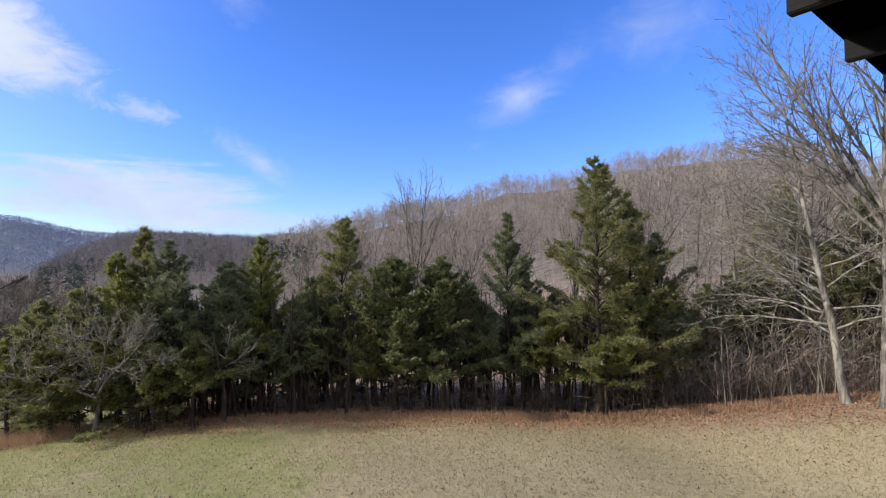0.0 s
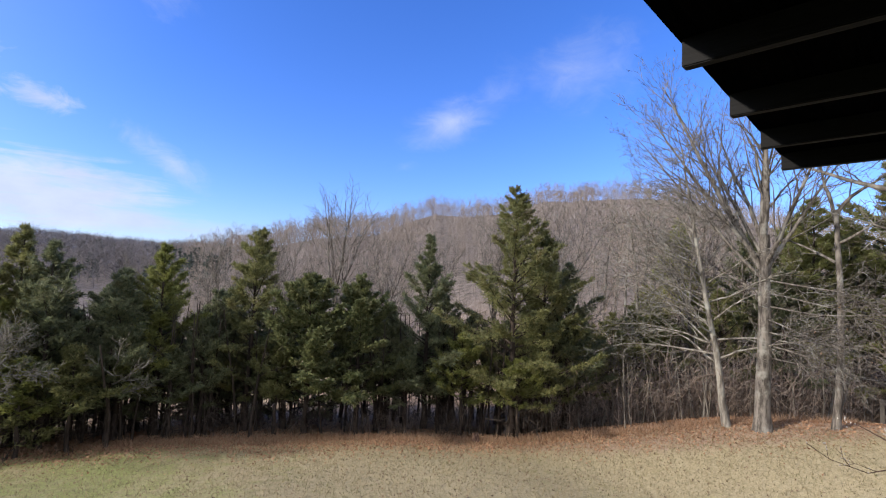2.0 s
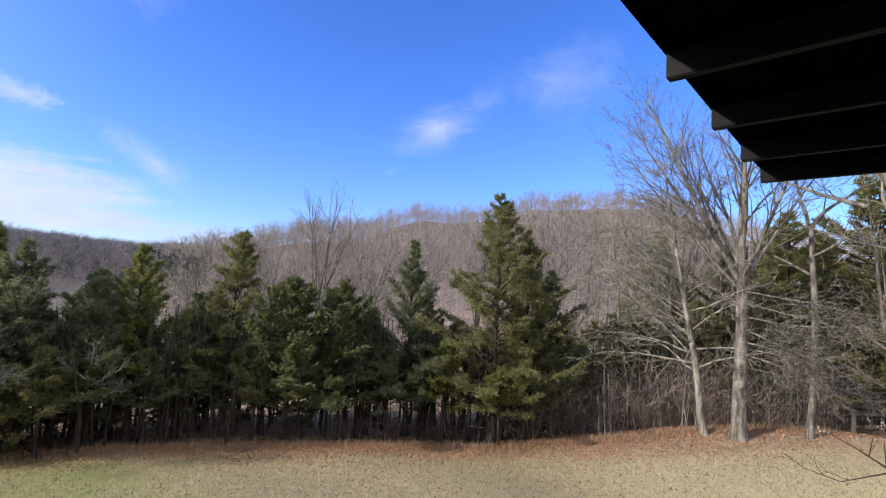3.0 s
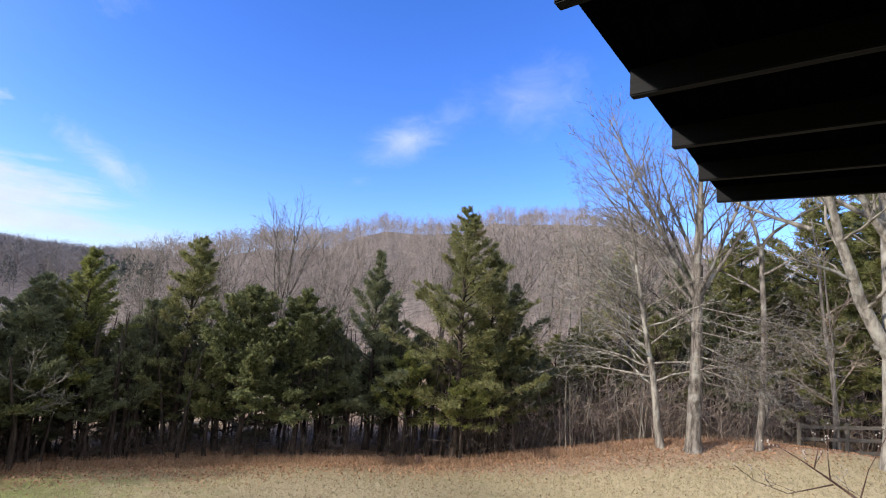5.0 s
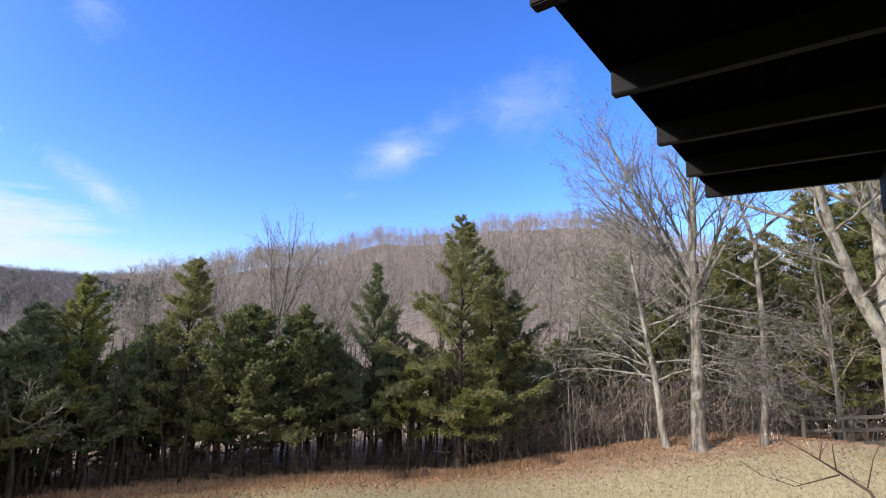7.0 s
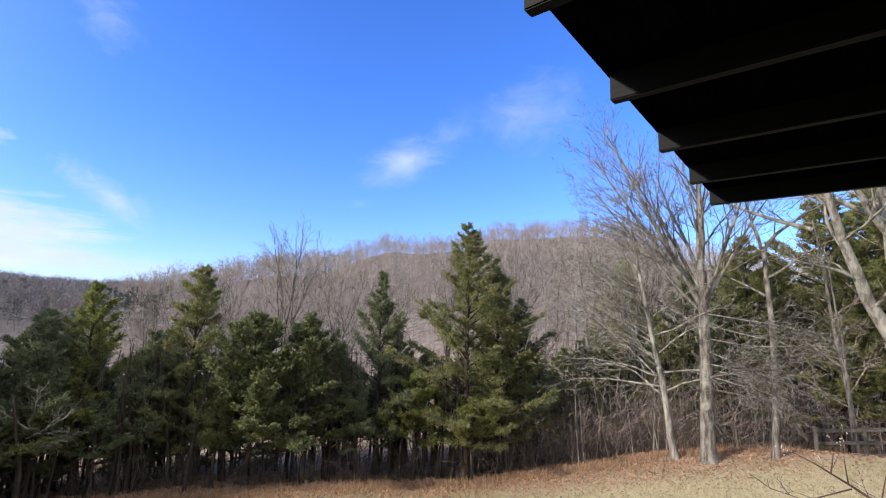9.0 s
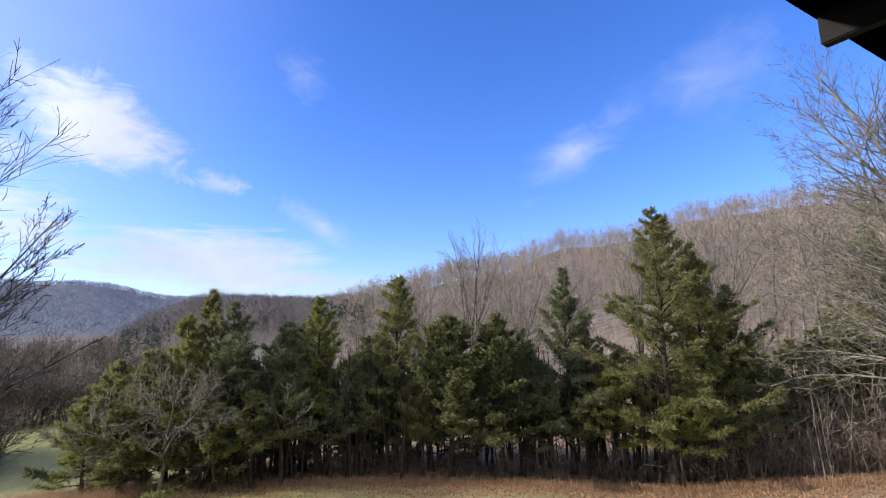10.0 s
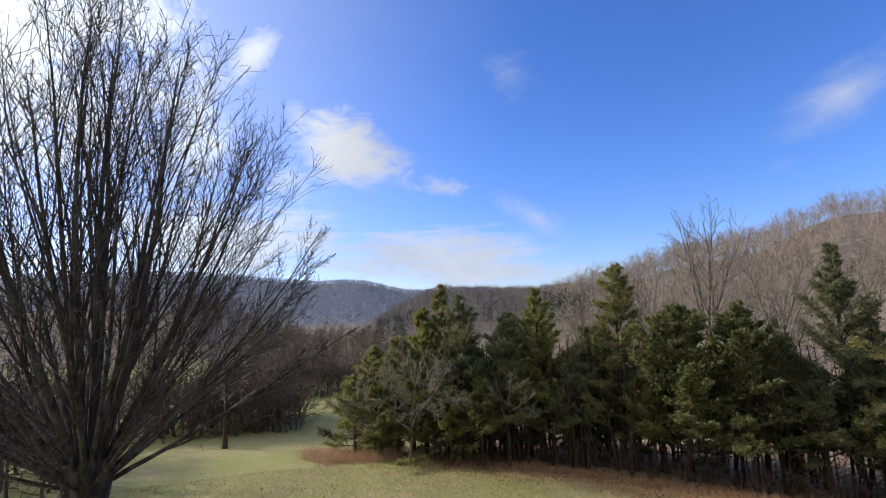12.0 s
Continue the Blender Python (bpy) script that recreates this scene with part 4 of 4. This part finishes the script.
rng = np.random.default_rng(21)
near_slope = forest(rng, np.concatenate([polar(rng, 150, (-66, -27), (50, 100)), polar(rng, 150, (-27, 19), (84, 104))]), RIDGE_TOPS, 8.5, lower=2.6)
near_slope += forest(rng, polar(rng, 430, (-27, 22), (44, 96)), RIDGE_TOPS, 6.8, lower=2.2)
slope = forest(rng, polar(rng, 2000, (-66, 19), (95, 215)), RIDGE_TOPS, 13.0, lower=0.9)
crest = forest(rng, polar(rng, 720, (-62, 22), (205, 262)), RIDGE_TOPS, 15.0)
part("woodland", mesh_of("woodland", *join([scatter(hill_kinds, near_slope, rng), scatter(crest_kinds, slope, rng), scatter(crest_kinds, crest, rng)])), BARK_HILL)
tagged(bpy.data.objects["woodland"], "bare grey-brown winter trees covering the hillside", "woodland", kind="stuff")

FAR = dict(HILL, steps=[2, 1], kids=[17], bare=[0.1], ratio=[0.5], angle=[56], thin=[0.6], least=0.05, wander=[0.03, 0.1], tip=[0.4, 0.4], lift=[0.02, 0.05], fade=[0.3])
far_kinds = [tree_pattern(120 + k, 12.0, FAR, (3, 1), 0.08) for k in range(6)]
places = [(x, y, h, 1.3 * w) for x, y, h, w in forest(rng, polar(rng, 2600, (8, 50), (215, 450)), VALLEY_TOPS, 13, lower=0.05)]
dense_kinds = [tree_pattern(125 + k, 10.0, dict(CREST, bare=[0.05, 0.1], kids=[12, 6], least=0.035), (3, 1), 0.035) for k in range(5)]
valley = forest(rng, polar(rng, 340, (28, 54), (53, 170)), FAR_TOPS, 9, lower=5.0) + forest(rng, polar(rng, 300, (50, 86), (100, 190)), FAR_TOPS, 12, lower=1.6)
part("far_woodland", mesh_of("far_woodland", *scatter(far_kinds, places, rng)), BARK_FAR_HAZED)
part("valley_woodland", mesh_of("valley_woodland", *scatter(dense_kinds, valley, rng)), BARK_BRUSH)
tagged(bpy.data.objects["valley_woodland"], "dark leafless wood beyond the meadow", "woodland", kind="stuff")
tagged(bpy.data.objects["far_woodland"], "distant leafless forest across the valley, haze greyed into its colour", "woodland", kind="stuff")
FARTHEST = dict(FAR, kids=[9], least=0.16)
farthest_kinds = [tree_pattern(130 + k, 12.0, FARTHEST, (3, 1), 0.12) for k in range(6)]
farthest = [(x, y, h, 1.7 * w) for x, y, h, w in forest(rng, np.concatenate([polar(rng, 3300, (14, 74), (450, 1180)), polar(rng, 1300, (14, 74), (1080, 1240))]), FAR_TOPS, 13, 1.2)]
part("farthest_woodland", mesh_of("farthest_woodland", *scatter(farthest_kinds, farthest, rng)), BARK_FARTHEST_HAZED)
tagged(bpy.data.objects["farthest_woodland"], "leafless forest on the farthest hills, blue haze in its colour", "woodland", kind="stuff")


def pine_pattern(seed, n):
    g = np.random.default_rng(seed)
    u = g.uniform(0.1, 1, n) ** 0.8
    a = g.uniform(0, 6.28, n)
    rad = 0.24 * (1 - u) ** 0.7 * g.uniform(0.3, 1, n)
    o = np.stack([np.cos(a) * rad, np.sin(a) * rad, u * 0.92], 1)
    d = np.stack([np.cos(a), np.sin(a), g.normal(0.1, 0.4, n)], 1)
    return kites(o, d / np.linalg.norm(d, axis=1, keepdims=True), (0.11, 0.05), g)


pine_kinds = [pine_pattern(140 + k, 170) for k in range(5)]
spots = np.concatenate([polar(rng, 14, (32, 60), (120, 260)), polar(rng, 40, (10, 30), (220, 400)), polar(rng, 90, (37, 54), (110, 330)), polar(rng, 16, (14, 24), (90, 150))])
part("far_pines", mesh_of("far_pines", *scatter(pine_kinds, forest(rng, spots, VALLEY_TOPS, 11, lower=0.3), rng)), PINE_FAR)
tagged(bpy.data.objects["far_pines"], "dark pines scattered among the distant leafless forest", "woodland", kind="stuff")

# thicket beyond the lawn, on the valley side
THICKET = dict(BUSHY, steps=[4, 5, 3], kids=[8, 7], bare=[0.1, 0.1], wander=[0.1, 0.15, 0.2], lift=[0.02, 0.05, 0.05], tip=[0.4, 0.3, 0.4], angle=[50, 40], ratio=[0.9, 0.45], fade=[0.2, 0.5],
               thin=[0.5, 0.6], least=0.016)
thicket_kinds = [tree_pattern(160 + k, 2.0, THICKET, (3, 1), 0.05) for k in range(6)]


def bushes(spots, low, high):
    return [(x, y, h, h * 1.1) for (x, y), h in zip(spots, rng.uniform(low, high, len(spots)))]


places = bushes(polar(rng, 130, (50, 80), (33, 45)), 2.2, 4.0) + bushes(polar(rng, 90, (48.3, 60), (33, 41)), 1.8, 3.4) + bushes(polar(rng, 80, (67, 92), (20, 30)), 2.0, 3.6) + bushes(polar(rng, 190, (34, 58), (48, 57)), 1.8, 3.8)
part("thicket", mesh_of("thicket", *scatter(thicket_kinds, places, rng)), BARK_BRUSH)
tagged(bpy.data.objects["thicket"], "tangled grey-brown leafless thicket along the meadow", "thicket", kind="stuff")
bare_tree("yard_tree", -24.3, 16.3, [((0, 0, 0), (0, 0, 1), 5.5, 0.13)], dict(LEVEL, steps=[9, 6, 5, 3], kids=[14, 8, 4], bare=[0.3, 0.15, 0.1], ratio=[0.45, 0.4, 0.4]), 47, BARK_DARK, BARK_TWIG,
          "small bare tree with a dark trunk on the lawn", (6, 3))

# brush at the foot of the wood
brush_kinds = [tree_pattern(180 + k, 1.0, dict(THICKET, least=0.005, kids=[6, 3]), (3, 1), 0.012) for k in range(6)]
bx = rng.uniform(-13, 19, 420)
by = 20.3 - 0.02 * np.abs(bx) ** 1.3 - 3.4 * smooth(7, 18, bx) + rng.uniform(-0.3, 3.0, 420)
fx, fy = rng.uniform(17, 29, 150), rng.uniform(13.0, 22, 150)
keep = np.hypot(fx, fy) > 27.4
fx, fy = fx[keep], fy[keep]
bx, by = np.concatenate([bx, fx]), np.concatenate([by, fy])
ua = np.radians(rng.uniform(-62, -17, 300))
ur = rng.uniform(23.5, 38.0, 300) + 4.0 * (ua < -0.80)
under = bushes(np.stack([-np.sin(ua) * ur, np.cos(ua) * ur], 1), 1.5, 3.8)
ex = rng.uniform(7.4, 20, 190)
ey = 20.2 - 0.02 * np.abs(ex) ** 1.3 - 3.5 * smooth(7, 18, ex) + rng.uniform(0.3, 4.0, 190)
under += bushes(np.stack([ex, ey], 1), 1.0, 2.6)
part("undergrowth", mesh_of("undergrowth", *scatter(brush_kinds, under, rng)), BARK_TWIG)
tagged(bpy.data.objects["undergrowth"], "tangled tan undergrowth in the bare wood behind the knoll", "brush", kind="stuff")
part("brush", mesh_of("brush", *scatter(brush_kinds, bushes(np.stack([bx, by], 1)[:420], 0.5, 1.4) + bushes(np.stack([bx, by], 1)[420:], 1.2, 3.0), rng)), BARK_BRUSH)
tagged(bpy.data.objects["brush"], "grey-brown leafless brush at the foot of the trees", "brush", kind="stuff")


# ---- grass and leaves ----
def blades(name, x, y, size, lean, mat, label, category, rng):
    n = len(x)
    z = land(x, y) - 0.01
    o = np.stack([x, y, z], 1)
    d = np.stack([rng.normal(0, lean, n), rng.normal(0, lean, n), np.ones(n)], 1)
    d /= np.linalg.norm(d, axis=1, keepdims=True)
    side = np.cross(d, rng.normal(0, 1, (n, 3)))
    side /= np.linalg.norm(side, axis=1, keepdims=True)
    ln, wd = size[0] * rng.uniform(0.5, 1.3, (n, 1)), size[1] * rng.uniform(0.6, 1.3, (n, 1))
    v = np.stack([o - side * wd / 2, o + side * wd / 2, o + d * ln], 1).reshape(-1, 3)
    part(name, mesh_of(name, v, np.arange(3 * n).reshape(-1, 3)), mat)
    tagged(bpy.data.objects[name], label, category, kind="stuff")


rng = np.random.default_rng(31)
p = polar(rng, 95000, (-66, 66), (8, 21))
blades("grass", p[:, 0], p[:, 1], (0.085, 0.022), 0.6, GRASS, "short straw-coloured winter lawn grass", "grass", rng)
tuft = np.stack([rng.uniform(37.5, 48.0, 170), rng.normal(23.2, 0.9, 170)], 1)[rng.integers(0, 170, 9000)]
a = tuft[:, 0] + rng.normal(0, 0.4, 9000)
r = tuft[:, 1] + rng.normal(0, 0.16, 9000)
blades("sedge", -np.sin(np.radians(a)) * r, np.cos(np.radians(a)) * r, (0.50, 0.012), 0.45, SEDGE, "copper-coloured dry sedge at the corner of the wood", "grass", rng)
ex = rng.uniform(-15, 19, 9000)
ey = 19.5 - 0.025 * np.abs(ex) ** 1.3 - 3.6 * smooth(7, 18, ex) + rng.normal(0, 0.35, 9000)
blades("weeds", ex, ey, (0.30, 0.02), 0.5, SEDGE, "dry reddish weeds along the edge of the lawn", "grass", rng)


def leaves(name, x, y, size, mat, label, rng):
    n = len(x)
    o = np.stack([x, y, land(x, y) + rng.uniform(0.01, 0.04, n)], 1)
    d = np.stack([rng.normal(0, 1, n), rng.normal(0, 1, n), rng.normal(0, 0.3, n)], 1)
    d /= np.linalg.norm(d, axis=1, keepdims=True)
    side = np.cross(d, UP + rng.normal(0, 0.35, (n, 3)))
    side /= np.linalg.norm(side, axis=1, keepdims=True)
    ln = size * rng.uniform(0.6, 1.3, (n, 1))
    v = np.stack([o - d * ln / 2, o + side * ln * 0.32, o + d * ln / 2 + UP * 0.02, o - side * ln * 0.32], 1).reshape(-1, 3)
    part(name, mesh_of(name, v, np.arange(4 * n).reshape(-1, 4)), mat)
    tagged(bpy.data.objects[name], label, "leaves", kind="stuff")


lx = rng.uniform(-13, 23, 34000)
ly = 19.3 - 0.025 * np.abs(lx) ** 1.3 - 3.8 * smooth(7, 18, lx) + rng.normal(0.2, 1.15 + 0.4 * smooth(6, 14, lx), 34000)
leaves("leaf_litter", lx, ly, 0.085, LITTER, "reddish-brown fallen leaves along the wood's edge", rng)
p = polar(rng, 90, (-66, 60), (8, 20))[rng.integers(0, 90, 1900)] + rng.normal(0, 1.2, (1900, 2))
p = np.concatenate([p, polar(rng, 1300, (-66, 60), (8, 20))])
leaves("scattered_leaves", p[:, 0], p[:, 1], 0.07, DEAD_LEAF, "brown leaves scattered over the lawn", rng)


# ---- porch ----
def beam(name, length, width, height, mat, parent, place, turn, bevel=0.004):
    """A timber along its own x axis, from its end at the origin; its top lies at z 0."""
    bm = bmesh.new()
    bmesh.ops.create_cube(bm, size=1.0, matrix=Matrix.Translation((length / 2, 0, -height / 2)) @ Matrix.Diagonal((length, width, height, 1)))
    bmesh.ops.bevel(bm, geom=bm.edges[:], offset=bevel, segments=2, affect="EDGES")
    ob = part(name, bm, mat, parent)
    ob.matrix_basis = Matrix.Translation(place) @ pose(0, 0, 0, 0, 0, turn)
    return ob


EAVE, ALONG, IN = Vector((0.616, 1.140, 7.255)), Vector((0.8016, 0.5978, 0.0)), Vector((0.5978, -0.8016, 0.0))
ALONG_TURN, IN_TURN = math.degrees(math.atan2(ALONG.y, ALONG.x)), math.degrees(math.atan2(IN.y, IN.x))
RISE = -0.004      # the eave falls a little towards its far end
roof = new("porch_roof")
stations = [0.6157 * k for k in range(-6, 4)] + [2.428]
for s in stations:
    e = EAVE + ALONG * s
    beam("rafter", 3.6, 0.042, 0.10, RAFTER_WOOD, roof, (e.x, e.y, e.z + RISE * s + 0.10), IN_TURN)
for k in range(13):
    a = EAVE + ALONG * -3.75 + IN * (-0.006 + 0.28 * k)
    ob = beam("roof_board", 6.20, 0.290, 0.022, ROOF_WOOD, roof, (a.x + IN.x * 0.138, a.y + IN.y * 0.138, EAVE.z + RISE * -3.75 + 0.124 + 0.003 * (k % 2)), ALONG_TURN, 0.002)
    ob.matrix_basis = ob.matrix_basis @ pose(0, 0, 0, 0, -math.degrees(math.atan(RISE)), 0)
a = EAVE + ALONG * -3.7 + IN * 0.885
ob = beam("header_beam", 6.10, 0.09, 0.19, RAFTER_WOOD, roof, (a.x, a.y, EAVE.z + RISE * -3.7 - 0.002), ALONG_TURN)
ob.matrix_basis = ob.matrix_basis @ pose(0, 0, 0, 0, -math.degrees(math.atan(RISE)), 0)
tagged(roof, "dark-stained porch roof, shade in its black, with exposed rafter tails", "roof")
deck = new("porch_deck")
for k in range(23):
    a = EAVE + ALONG * -3.7 + IN * (0.1 + 0.145 * k)
    beam("deck_board", 4.4, 0.14, 0.03, SIDING, deck, (a.x, a.y, 4.93), ALONG_TURN, 0.003)
for s in (-3.6, -1.5, 0.6):
    e = EAVE + ALONG * s + IN * 0.1
    beam("joist", 3.3, 0.045, 0.2, SIDING, deck, (e.x, e.y, 4.899), IN_TURN)
    g = EAVE + ALONG * s + IN * 0.3
    z0 = spot(g.x, g.y, 0.1)
    bm = bmesh.new()
    bmesh.ops.create_cube(bm, size=1.0, matrix=Matrix.Translation((g.x, g.y, (z0 + 4.698) / 2)) @ Matrix.Diagonal((0.14, 0.14, 4.698 - z0, 1)))
    part("deck_post", bm, SIDING, deck)
tagged(deck, "dark wooden porch deck raised on posts", "deck")
bm = bmesh.new()
w0 = EAVE + ALONG * -3.8 + IN * 3.62
bmesh.ops.create_cube(bm, size=1.0, matrix=Matrix.Translation((w0.x, w0.y, 0)) @ pose(0, 0, 0, 0, 0, ALONG_TURN) @ Matrix.Translation((3.2, 0, 4.2)) @ Matrix.Diagonal((6.4, 0.2, 6.4, 1)))
tagged(part("wall_house", bm, SIDING), "dark house wall behind the porch", "wall", kind="structure")

# ---- fence ----
fence = new("rail_fence")
fa, fb = Vector((18.34, 14.53, 2.71)), Vector((20.37, 10.85, 3.60))      # the ends of the top rail
span = (fb - fa) / 3
turn = math.degrees(math.atan2(span.y, span.x))
slope = math.degrees(math.atan2(span.z, math.hypot(span.x, span.y)))
for k in range(4):
    q = fa + span * k
    z0 = spot(q.x, q.y, 0.15)
    bm = bmesh.new()
    bmesh.ops.create_cube(bm, size=1.0, matrix=Matrix.Translation((q.x, q.y, (z0 + q.z + 0.09) / 2)) @ pose(0, 0, 0, 0, 0, turn) @ Matrix.Diagonal((0.13, 0.13, q.z + 0.09 - z0, 1)))
    bmesh.ops.bevel(bm, geom=bm.edges[:], offset=0.012, segments=1, affect="EDGES")
    part("post", bm, FENCE_WOOD, fence)
    if k < 3:
        for h in (0.0, 0.43, 0.86):
            ob = beam("rail", span.length, 0.045, 0.12, FENCE_WOOD, fence, (q.x - span.normalized().y * -0.085, q.y - span.normalized().x * 0.085, q.z - h), turn)
            ob.matrix_basis = ob.matrix_basis @ pose(0, 0, 0, 0, -slope, 0)
tagged(fence, "weathered three-rail wooden fence at the wood's edge", "fence")

# ---- stump ----
bm = bmesh.new()
bmesh.ops.create_cone(bm, cap_ends=True, segments=16, radius1=0.20, radius2=0.11, depth=0.36)
bmesh.ops.subdivide_edges(bm, edges=bm.edges[:], cuts=1)
jag = random.Random(3)
for v in bm.verts:
    v.co += Vector((jag.uniform(-0.03, 0.03), jag.uniform(-0.03, 0.03), jag.uniform(-0.10, 0.08) if v.co.z > 0.1 else 0))
stump = part("stump", bm, BARK_RED)
stump.location = (4.75, 19.2, spot(4.75, 19.2) + 0.15)
tagged(stump, "broken brown stump at the edge of the lawn", "stump")
